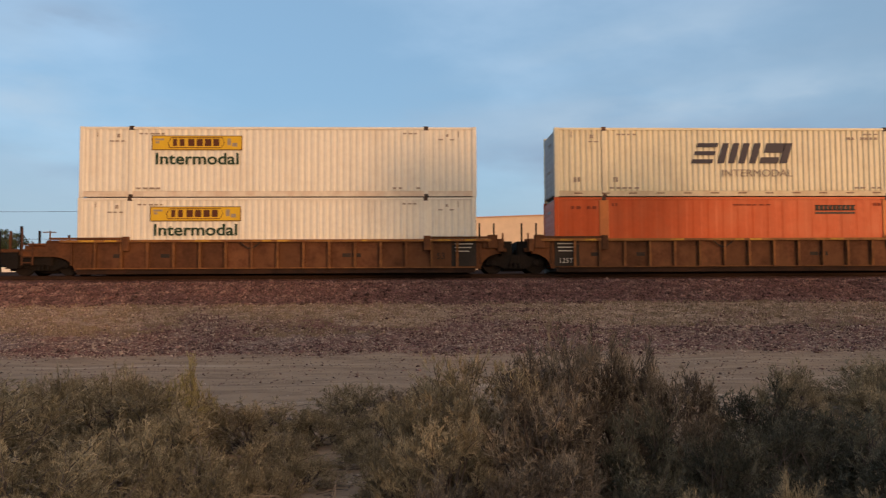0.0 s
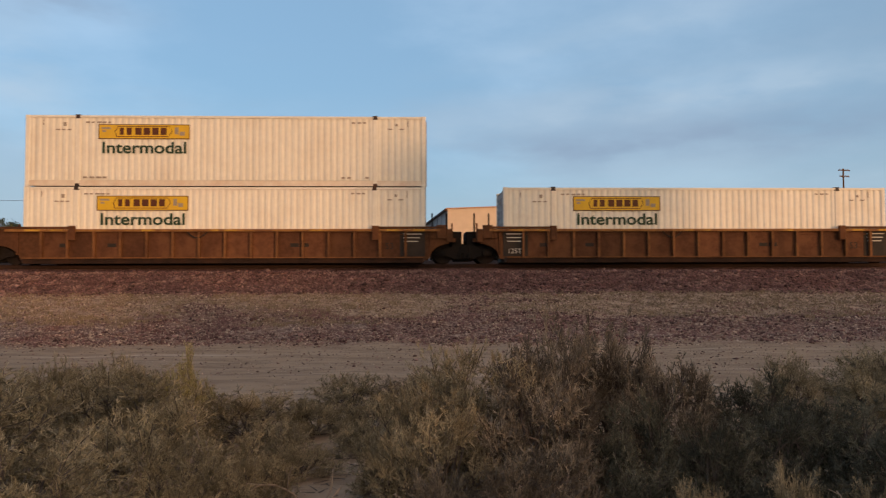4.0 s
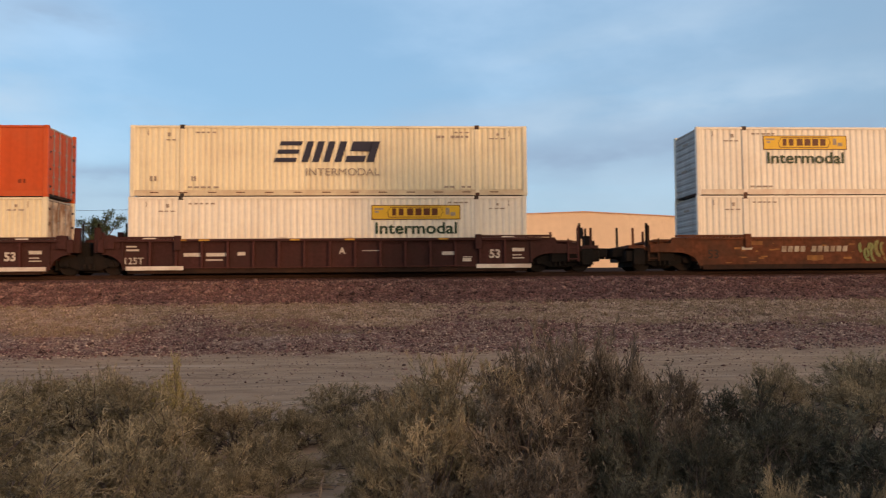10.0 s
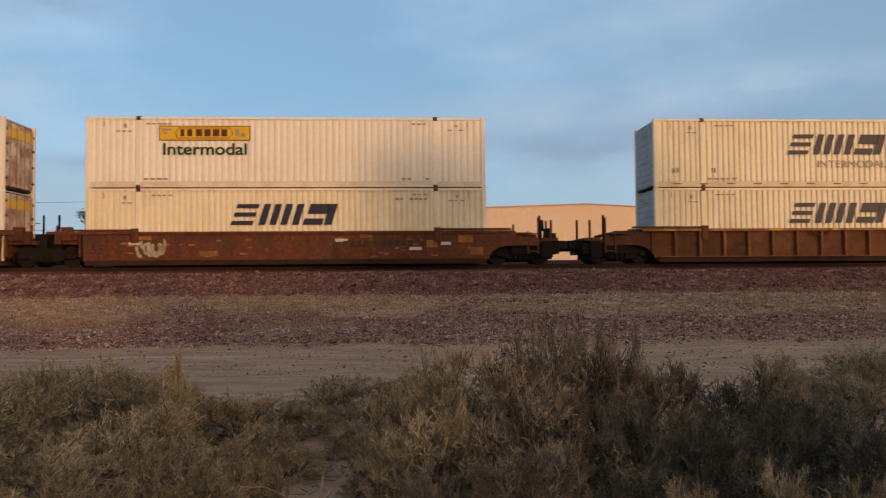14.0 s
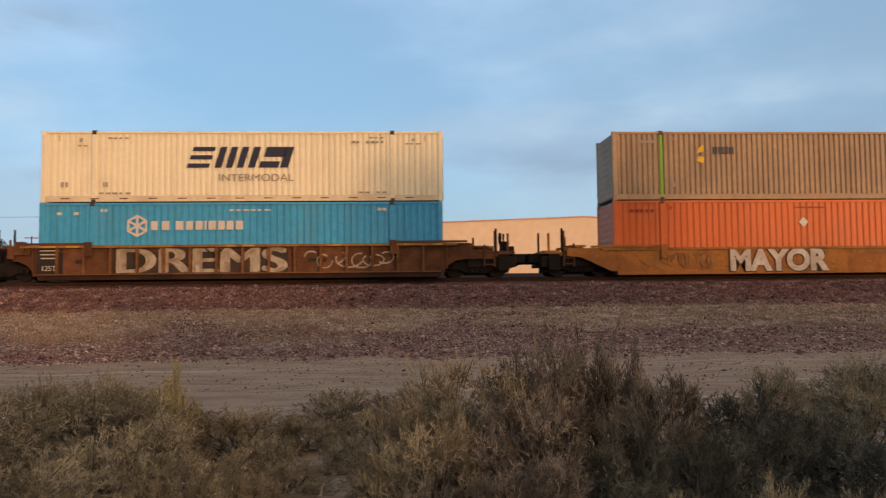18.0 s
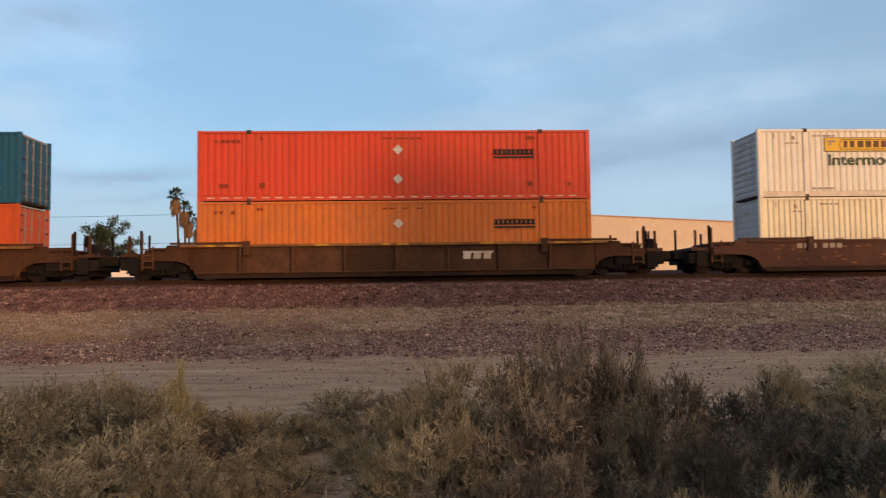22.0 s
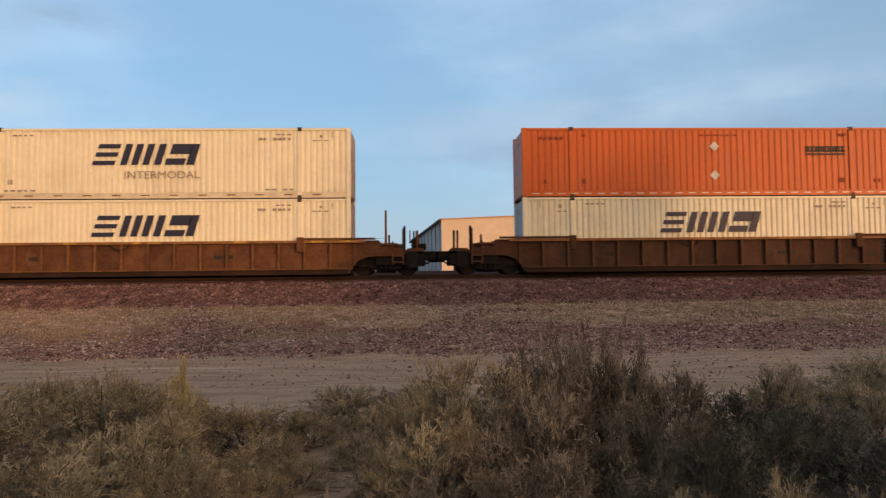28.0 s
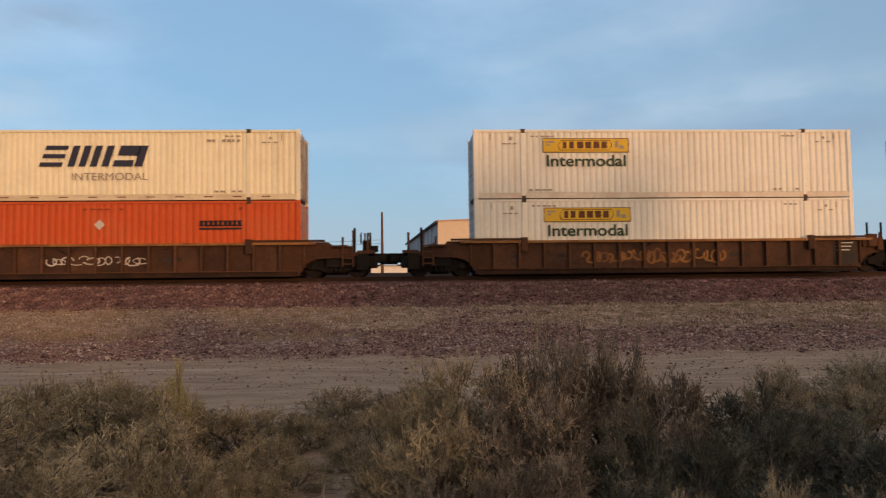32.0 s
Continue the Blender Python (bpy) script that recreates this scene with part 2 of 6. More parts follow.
RUST = (0.16, 0.06, 0.025)
M = {
    "white_box": material("warm_white_container_paint", (0.79, 0.78, 0.705), 0.5, vary=0.04, grain=6, blotch=0.8, second=(0.58, 0.5, 0.4), amount=0.3, streak=0.13, spread=0.04, bump=0.03, edge=(0.5, 0.75)),
    "cream_box": material("cream_container_paint", (0.78, 0.74, 0.57), 0.5, vary=0.04, grain=6, blotch=0.8, second=(0.5, 0.42, 0.3), amount=0.3, streak=0.16, spread=0.04, bump=0.03, edge=(0.5, 0.75)),
    "orange_box": material("orange_container_paint", (0.53, 0.085, 0.018), 0.45, vary=0.06, grain=5, blotch=0.7, second=(0.5, 0.12, 0.045), amount=0.4, streak=0.18, spread=0.06, bump=0.03),
    "red_box": material("orange_red_container_paint", (0.62, 0.07, 0.035), 0.45, vary=0.06, grain=5, blotch=0.7, second=(0.5, 0.09, 0.04), amount=0.4, streak=0.15, spread=0.06, bump=0.03),
    "amber_red_box": material("dull_orange_container_paint", (0.54, 0.118, 0.027), 0.45, vary=0.06, grain=5, blotch=0.7, second=(0.45, 0.12, 0.045), amount=0.4, streak=0.18, bump=0.03),
    "amber_box": material("faded_orange_container_paint", (0.62, 0.18, 0.04), 0.5, vary=0.08, grain=5, blotch=0.7, second=(0.42, 0.15, 0.06), amount=0.4, streak=0.2, spread=0.05, bump=0.03),
    "post_orange": material("yellowed_orange_post_paint", (0.6, 0.2, 0.06), 0.5, vary=0.08, second=(0.4, 0.14, 0.05)),
    "teal_box": material("dark_teal_container_paint", (0.014, 0.1, 0.185), 0.45, vary=0.08, grain=5, blotch=0.7, second=(0.02, 0.08, 0.14), amount=0.5, streak=0.2, bump=0.03),
    "blue_box": material("bright_blue_container_paint", (0.05, 0.34, 0.62), 0.45, vary=0.08, grain=5, blotch=0.7, second=(0.08, 0.3, 0.5), amount=0.5, streak=0.2, bump=0.03),
    "tan_box": material("weathered_tan_grey_container_paint", (0.41, 0.29, 0.185), 0.6, vary=0.1, grain=5, blotch=0.6, second=(0.28, 0.21, 0.15), amount=0.6, streak=0.35, bump=0.03),
    "maroon_box": material("brown_red_container_paint", (0.3, 0.05, 0.03), 0.5, vary=0.1, grain=5, second=(0.2, 0.05, 0.03), streak=0.25, bump=0.03),
    "navy_box": material("navy_container_paint", (0.012, 0.022, 0.055), 0.45, vary=0.1, grain=5, second=(0.03, 0.035, 0.05), streak=0.2, bump=0.03),
    "seam": material("grey_panel_post_paint", (0.4, 0.37, 0.33), 0.6, vary=0.1, second=(0.25, 0.2, 0.16), streak=0.3),
    "grey_end": material("shaded_grey_end_paint", (0.42, 0.42, 0.42), 0.6, vary=0.08, second=(0.25, 0.24, 0.22), streak=0.3),
    "white_rail": material("rust_stained_white_rail_paint", (0.72, 0.66, 0.56), 0.6, vary=0.06, grain=6, blotch=1.6, second=(0.56, 0.44, 0.34), amount=0.55, streak=0.15, spread=0.05, bump=0.05),
    "cream_rail": material("rust_stained_cream_rail_paint", (0.7, 0.62, 0.45), 0.6, vary=0.06, grain=6, blotch=1.6, second=(0.52, 0.4, 0.28), amount=0.55, streak=0.15, spread=0.05, bump=0.05),
    "white_door": material("rust_streaked_white_door_paint", (0.66, 0.57, 0.45), 0.6, vary=0.08, grain=6, blotch=1.8, second=(0.27, 0.14, 0.07), amount=0.85, streak=0.5, spread=0.1, bump=0.05, edge=(0.42, 0.6)),
    "sill": material("shadowed_dark_sill_paint", (0.026, 0.014, 0.01), 0.85, vary=0.2, grain=8, second=(0.05, 0.023, 0.013), amount=0.6, streak=0.3, bump=0.15),
    "car_panel": material("sun_bleached_brown_panel_paint", (0.108, 0.045, 0.022), 0.8, vary=0.18, grain=8, blotch=1.4, second=(0.15, 0.068, 0.032), amount=0.7, streak=0.45, spread=0.3, bump=0.15),
    "maroon_panel": material("maroon_panel_paint", (0.052, 0.019, 0.0185), 0.8, vary=0.15, grain=8, second=(0.036, 0.017, 0.016), amount=0.6, streak=0.35, spread=0.18, bump=0.12),
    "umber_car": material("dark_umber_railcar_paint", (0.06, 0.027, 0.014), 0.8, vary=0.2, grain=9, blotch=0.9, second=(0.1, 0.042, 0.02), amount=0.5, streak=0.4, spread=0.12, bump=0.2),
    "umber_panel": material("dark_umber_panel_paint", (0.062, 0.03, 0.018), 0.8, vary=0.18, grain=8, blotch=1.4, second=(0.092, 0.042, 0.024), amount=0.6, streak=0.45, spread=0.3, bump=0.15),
    "umber_rib": material("umber_rib_paint", (0.095, 0.043, 0.022), 0.8, vary=0.2, grain=7, blotch=2.0, second=(0.06, 0.028, 0.015), amount=0.7, spread=0.2, bump=0.15),
    "spray_grey": material("dull_grey_spray_paint", (0.44, 0.39, 0.31), 0.8, vary=0.2, grain=5, blotch=1.8, second=(0.17, 0.1, 0.06), amount=0.6, streak=0.3),
    "roof": material("dusty_roof_paint", (0.45, 0.43, 0.4), 0.7, vary=0.1, second=(0.3, 0.25, 0.2)),
    "casting": material("dark_steel_casting", (0.05, 0.042, 0.038), 0.6, 0.3, vary=0.2, second=RUST),
    "bar": material("galvanised_locking_bar", (0.4, 0.38, 0.35), 0.45, 0.6, vary=0.1, second=(0.25, 0.12, 0.06)),
    "yellow": material("yellow_sign_vinyl", (0.68, 0.45, 0.03), 0.45, vary=0.05, grain=4, second=(0.6, 0.38, 0.05), bump=0.0, streak=0.1),
    "black": material("black_vinyl", (0.022, 0.02, 0.022), 0.5, vary=0.1, bump=0.0),
    "navy_ink": material("dark_navy_vinyl", (0.03, 0.033, 0.06), 0.5, vary=0.1, bump=0.0),
    "green_ink": material("dark_green_vinyl", (0.022, 0.055, 0.032), 0.5, vary=0.1, bump=0.0),
    "grey_ink": material("faded_grey_stencil", (0.36, 0.31, 0.26), 0.7, vary=0.2, bump=0.0),
    "red_ink": material("dark_red_faded_stencil", (0.26, 0.05, 0.02), 0.7, vary=0.2, bump=0.0),
    "sign_brown": material("red_brown_sign_vinyl", (0.1, 0.033, 0.014), 0.5, vary=0.1, bump=0.0),
    "white_ink": material("white_stencil_paint", (0.62, 0.6, 0.56), 0.6, vary=0.15, bump=0.0, second=(0.4, 0.36, 0.3)),
    "green_post": material("bright_green_post_paint", (0.2, 0.42, 0.045), 0.5, vary=0.08),
    "brown_car": material("rusty_orange_brown_railcar_paint", (0.092, 0.04, 0.018), 0.8, vary=0.2, grain=9, blotch=0.9, second=(0.17, 0.066, 0.025), amount=0.55, streak=0.4, spread=0.12, bump=0.2),
    "maroon_car": material("maroon_railcar_paint", (0.056, 0.02, 0.019), 0.75, vary=0.15, grain=9, second=(0.04, 0.018, 0.016), amount=0.6, streak=0.3, spread=0.08, bump=0.15),
    "rust_car": material("rust_red_railcar_paint", (0.135, 0.046, 0.021), 0.8, vary=0.25, grain=7, second=(0.065, 0.03, 0.018), amount=0.75, streak=0.45, spread=0.08, bump=0.2),
    "amber_car": material("yellow_orange_railcar_paint", (0.34, 0.14, 0.03), 0.7, vary=0.15, grain=7, second=(0.18, 0.07, 0.025), amount=0.6, streak=0.35, bump=0.15),
    "dark_car": material("dark_maroon_railcar_paint", (0.072, 0.03, 0.022), 0.7, vary=0.15, grain=7, second=(0.05, 0.022, 0.018), amount=0.6, streak=0.3, bump=0.15),
    "maroon_rib": material("dark_maroon_rib_paint", (0.072, 0.024, 0.022), 0.75, vary=0.2, second=(0.05, 0.02, 0.018)),
    "rib": material("sunlit_rust_brown_rib_paint", (0.2, 0.09, 0.034), 0.8, vary=0.2, grain=7, blotch=2.0, second=(0.1, 0.042, 0.02), amount=0.7, spread=0.2, bump=0.15),
    "edge_rail": material("worn_yellow_brown_chord_paint", (0.29, 0.14, 0.042), 0.7, vary=0.2, grain=5, second=(0.14, 0.058, 0.026), amount=0.7, bump=0.15),
    "chord_yellow": material("worn_yellow_patch_paint", (0.52, 0.3, 0.05), 0.7, vary=0.2, grain=5, second=(0.2, 0.09, 0.03), amount=0.8, bump=0.05),
    "truck": material("greasy_black_cast_steel", (0.009, 0.008, 0.0075), 0.9, 0.0, vary=0.3, second=(0.018, 0.012, 0.009), amount=0.6, bump=0.2),
    "wheel": material("worn_wheel_steel", (0.012, 0.01, 0.009), 0.8, 0.0, vary=0.2, second=(0.03, 0.016, 0.011)),
    "rail": material("rusty_rail_steel", (0.035, 0.018, 0.012), 0.8, 0.0, vary=0.2, second=(0.055, 0.026, 0.016)),
    "tie": material("dust_covered_wooden_sleeper", (0.09, 0.052, 0.045), 0.9, vary=0.25, second=(0.14, 0.08, 0.07)),
    "panel": material("black_stencil_panel_paint", (0.025, 0.022, 0.02), 0.7, vary=0.2, second=(0.06, 0.04, 0.03)),
    "reflect": material("white_reflective_strip", (0.7, 0.68, 0.64), 0.4, vary=0.08, second=(0.4, 0.33, 0.28), amount=0.6),
    "spray_white": material("white_spray_paint", (0.6, 0.58, 0.54), 0.7, vary=0.15, grain=6, second=(0.3, 0.2, 0.14), amount=0.5),
    "spray_black": material("black_spray_paint", (0.035, 0.028, 0.025), 0.7, vary=0.2, second=(0.09, 0.05, 0.03)),
    "spray_mint": material("faded_green_spray_paint", (0.2, 0.24, 0.1), 0.8, vary=0.2, second=(0.2, 0.1, 0.04), amount=0.7),
    "spray_gold": material("ochre_spray_paint", (0.4, 0.24, 0.06), 0.8, vary=0.2, second=(0.2, 0.1, 0.04), amount=0.6),
    "stone": material("red_brown_ballast_stone", (0.168, 0.09, 0.083), 0.95, vary=0.3, grain=3, blotch=2.0, second=(0.25, 0.16, 0.138), amount=0.8, bump=0.3, shards=0.65),
    "pebble": material("pale_grey_brown_pebble", (0.5, 0.39, 0.31), 0.95, vary=0.25, grain=3, second=(0.3, 0.19, 0.15), amount=0.7, bump=0.3, shards=0.45),
    "straw": material("dry_straw_grass", (0.31, 0.24, 0.16), 0.9, vary=0.2, grain=2, second=(0.2, 0.15, 0.1), shards=0.4),
    "twig_olive": material("dusty_olive_twigs", (0.275, 0.226, 0.142), 0.9, vary=0.2, grain=1.5, blotch=3.5, second=(0.43, 0.352, 0.23), amount=1.0, bump=0.0, shards=0.32, spread=0.12),
    "twig_yellow": material("yellow_green_twigs", (0.32, 0.265, 0.12), 0.9, vary=0.2, grain=1.5, blotch=3.0, second=(0.43, 0.365, 0.19), amount=1.0, bump=0.0, shards=0.32, spread=0.12),
    "twig_brown": material("dry_grey_brown_twigs", (0.138, 0.112, 0.086), 0.9, vary=0.2, grain=1.5, blotch=3.0, second=(0.335, 0.275, 0.205), amount=1.0, bump=0.0, shards=0.32, spread=0.12),
    "twig_green": material("dark_grey_green_twigs", (0.068, 0.07, 0.053), 0.9, vary=0.2, grain=1.5, blotch=3.0, second=(0.18, 0.17, 0.124), amount=1.0, bump=0.0, shards=0.32, spread=0.15),
    "stem": material("bare_grey_bush_stem", (0.11, 0.088, 0.08), 0.95, vary=0.25, second=(0.32, 0.265, 0.235)),
    "stem_pale": material("bleached_dead_wood", (0.36, 0.29, 0.23), 0.9, vary=0.2, second=(0.24, 0.18, 0.15)),
    "bark": material("brown_bark", (0.13, 0.09, 0.06), 0.95, vary=0.25, second=(0.2, 0.15, 0.1), bump=0.4),
    "leaf": material("dark_green_leaves", (0.034, 0.058, 0.03), 0.7, vary=0.25, grain=2, second=(0.09, 0.1, 0.04), amount=0.7, bump=0.0, shards=0.4),
    "frond": material("green_palm_fronds", (0.07, 0.09, 0.035), 0.7, vary=0.2, grain=2, bump=0.0),
    "dead_frond": material("dry_brown_palm_skirt", (0.32, 0.2, 0.11), 0.9, vary=0.2, grain=2, bump=0.0),
    "pole": material("weathered_wood_pole", (0.13, 0.075, 0.05), 0.9, vary=0.2, second=(0.2, 0.13, 0.09), streak=0.3),
    "wire": material("black_power_line", (0.04, 0.04, 0.045), 0.6),
    "lamp_metal": material("grey_lamp_metal", (0.3, 0.29, 0.27), 0.5, 0.5),
    "wall_cream": material("cream_metal_cladding", (0.66, 0.54, 0.42), 0.6, vary=0.05, grain=1, blotch=0.1, second=(0.58, 0.47, 0.36), amount=0.5, bump=0.02),
    "wall_side": material("shaded_blue_grey_cladding", (0.3, 0.32, 0.34), 0.6, vary=0.05, grain=1, second=(0.22, 0.24, 0.26), bump=0.02),
    "trim": material("dusty_terracotta_roof_trim", (0.5, 0.29, 0.19), 0.6, vary=0.08),
    "far_white": material("far_pale_building_wall", (0.8, 0.77, 0.72), 0.7, vary=0.06, grain=0.6),
}

# ---- mesh helpers ----
MESHES = {}


def mesh_of(key, mat, make):
    """One shared mesh for each shape and material; make() gives its vertices and faces."""
    if (key, mat) not in MESHES:
        verts, faces = make()
        me = bpy.data.meshes.new(key)
        me.from_pydata(verts, [], faces)
        me.materials.append(M[mat])
        me.update()
        MESHES[(key, mat)] = me
    return MESHES[(key, mat)]


def boxes(*spans, chamfer=0.0):
    """Boxes given as (x0, x1, y0, y1, z0, z1), their upright edges cut by the chamfer."""
    v, f = [], []
    for x0, x1, y0, y1, z0, z1 in spans:
        c = min(chamfer, abs(x1 - x0) * 0.3, abs(y1 - y0) * 0.3)
        ring = [(x0, y0), (x1, y0), (x1, y1), (x0, y1)] if c <= 0 else [
            (x0 + c, y0), (x1 - c, y0), (x1, y0 + c), (x1, y1 - c), (x1 - c, y1), (x0 + c, y1), (x0, y1 - c), (x0, y0 + c)]
        n, k = len(ring), len(v)
        v += [(x, y, z0) for x, y in ring] + [(x, y, z1) for x, y in ring]
        f += [tuple(range(k + n - 1, k - 1, -1)), tuple(range(k + n, k + 2 * n))]
        f += [(k + i, k + (i + 1) % n, k + n + (i + 1) % n, k + n + i) for i in range(n)]
    return v, f


def slab(outline, y0, y1):
    """A plate in the x-z plane with the outline given, between y0 and y1."""
    n = len(outline)
    v = [(x, y0, z) for x, z in outline] + [(x, y1, z) for x, z in outline]
    f = [tuple(range(n)), tuple(range(2 * n - 1, n - 1, -1))]
    f += [(i, i + n, (i + 1) % n + n, (i + 1) % n) for i in range(n)]
    return v, f


def ribbon(pts, thick, y0, y1):
    """A flat stroke of even width along the points in the x-z plane."""
    up, low = [], []
    for k, (x, z) in enumerate(pts):
        (xa, za), (xb, zb) = pts[max(k - 1, 0)], pts[min(k + 1, len(pts) - 1)]
        ln = math.hypot(xb - xa, zb - za) or 1.0
        nx, nz = -(zb - za) / ln * thick / 2, (xb - xa) / ln * thick / 2
        up.append((x + nx, z + nz))
        low.append((x - nx, z - nz))
    n = len(pts)
    v = [(x, y0, z) for x, z in up + low] + [(x, y1, z) for x, z in up + low]
    f = [(i, i + 1, n + i + 1, n + i) for i in range(n - 1)]
    f += [(i, 2 * n + i, 2 * n + i + 1, i + 1) for i in range(n - 1)] + [(n + i + 1, 3 * n + i + 1, 3 * n + i, n + i) for i in range(n - 1)]
    return v, f


def joined(*pieces):
    v, f = [], []
    for pv, pf in pieces:
        k = len(v)
        v += list(pv)
        f += [tuple(i + k for i in q) for q in pf]
    return v, f


def rod(a, b, r, sides=8, r2=None):
    a, b = Vector(a), Vector(b)
    q = (b - a).to_track_quat("Z", "Y")
    v, f = [], []
    for p, rad in ((a, r), (b, r if r2 is None else r2)):
        v += [tuple(p + q @ Vector((rad * math.cos(2 * math.pi * i / sides), rad * math.sin(2 * math.pi * i / sides), 0))) for i in range(sides)]
    f += [(i, (i + 1) % sides, sides + (i + 1) % sides, sides + i) for i in range(sides)]
    f += [tuple(range(sides - 1, -1, -1)), tuple(range(sides, 2 * sides))]
    return v, f


def tube(pts, r, sides=6):
    """One unbroken round bar through the points."""
    v, f = [], []
    for i, p in enumerate(pts):
        q = (Vector(pts[min(i + 1, len(pts) - 1)]) - Vector(pts[max(i - 1, 0)])).to_track_quat("Z", "Y")
        v += [tuple(Vector(p) + q @ Vector((r * math.cos(6.2832 * k / sides), r * math.sin(6.2832 * k / sides), 0))) for k in range(sides)]
    f = [(j * sides + i, j * sides + (i + 1) % sides, (j + 1) * sides + (i + 1) % sides, (j + 1) * sides + i) for j in range(len(pts) - 1) for i in range(sides)]
    return v, f + [tuple(range(sides - 1, -1, -1)), tuple(range(len(v) - sides, len(v)))]


def lathe(profile, sides=20):
    """A solid turned about the y axis from (y, radius) pairs."""
    v, f = [], []
    for y, r in profile:
        v += [(r * math.cos(2 * math.pi * i / sides), y, r * math.sin(2 * math.pi * i / sides)) for i in range(sides)]
    for j in range(len(profile) - 1):
        f += [(j * sides + i, j * sides + (i + 1) % sides, (j + 1) * sides + (i + 1) % sides, (j + 1) * sides + i) for i in range(sides)]
    f += [tuple(range(sides)), tuple(range(len(v) - 1, len(v) - sides - 1, -1))]
    return v, f


def part(name, me, parent, label="", at=(0, 0, 0), turn=0.0):
    ob = new(name, me)
    ob.parent = parent
    ob.matrix_basis = pose(*at, 0, 0, turn)
    if label:
        tagged(ob, label)
    return ob


def piece(name, key, mat, parent, make, label="", at=(0, 0, 0), turn=0.0):
    return part(name, mesh_of(key, mat, make), parent, label, at, turn)


def lettering(text, height, mat, width=None, slant=0.0, bold=0.0):
    """Letters of the built-in font as a thin mesh that faces -y, its lower left corner at the origin."""
    key = ("text_" + text + str(height) + str(width), mat)
    if key not in MESHES:
        cu = bpy.data.curves.new("text", "FONT")
        cu.body, cu.size, cu.extrude, cu.shear, cu.offset = text, 1.0, 0.004, slant, bold
        ob = new("text", cu)
        me = bpy.data.meshes.new_from_object(ob.evaluated_get(bpy.context.evaluated_depsgraph_get()))
        bpy.data.objects.remove(ob)
        co = np.array([v.co for v in me.vertices])
        lo, hi = co.min(0), co.max(0)
        sy = height / (hi[1] - lo[1])
        sx = width / (hi[0] - lo[0]) if width else sy
        for v in me.vertices:
            v.co = ((v.co.x - lo[0]) * sx, -v.co.z, (v.co.y - lo[1]) * sy)
        me.materials.clear()
        me.materials.append(M[mat])
        MESHES[key] = me
    return MESHES[key]


def sheet_mesh(name, verts, faces, mat, smooth=False):
    """A big mesh straight from number arrays; every face has the same count of corners."""
    verts, faces = np.asarray(verts, dtype=np.float32), np.asarray(faces, dtype=np.int32)
    me = bpy.data.meshes.new(name)
    me.vertices.add(len(verts))
    me.vertices.foreach_set("co", verts.ravel())
    k = faces.shape[1]
    me.loops.add(faces.size)
    me.loops.foreach_set("vertex_index", faces.ravel())
    me.polygons.add(len(faces))
    me.polygons.foreach_set("loop_start", np.arange(0, faces.size, k, dtype=np.int32))
    me.update(calc_edges=True)
    if smooth:
        me.polygons.foreach_set("use_smooth", np.ones(len(faces), dtype=bool))
    me.materials.append(M[mat] if isinstance(mat, str) else mat)
    return me


# ---- the ground: one sheet, with the sandy road, the bank and the ballast bed ----
RAIL = 2.15          # top of the rail
NEAR = 30.28         # near face of the containers
MID = NEAR + 1.3     # middle of the track
# the rise past 35 m is unseen, added to close the bright gap below the cars
PROFILE = [(-6000, 0.0), (12.0, 0.0), (15.0, -0.03), (17.0, 0.0), (18.6, 0.07), (20.5, 0.24), (22.5, 0.45), (24.6, 0.73), (26.6, 1.03), (27.0, 1.1), (28.75, 1.76), (29.3, 1.83), (30.15, 1.865), (30.3, 1.9), (30.42, 1.972), (30.95, 1.972), (33.2, 1.965), (35.0, 1.8), (36.2, 2.44), (44.0, 2.57), (60.0, 2.4), (6000, 2.4)]


def lie(x, y):
    """The height of the ground."""
    z = np.interp(y, [p[0] for p in PROFILE], [p[1] for p in PROFILE])
    bank = max(0.0, 1 - abs(y - 22.0) / 5)
    z += bank * 0.16 * (noise.noise((x * 0.22, y * 0.5, 3.0))) + 0.07 * bank * noise.noise((x * 0.9, y * 1.1, 8.0))
    near = max(0.0, min(1.0, (22 - y) / 4)) * max(0.0, min(1.0, (60 - abs(x)) / 20))
    z += near * (0.05 * noise.noise((x * 0.5, y * 0.5, 1.0)) + 0.015 * noise.noise((x * 2.5, y * 2.5, 5.0)))
    return z


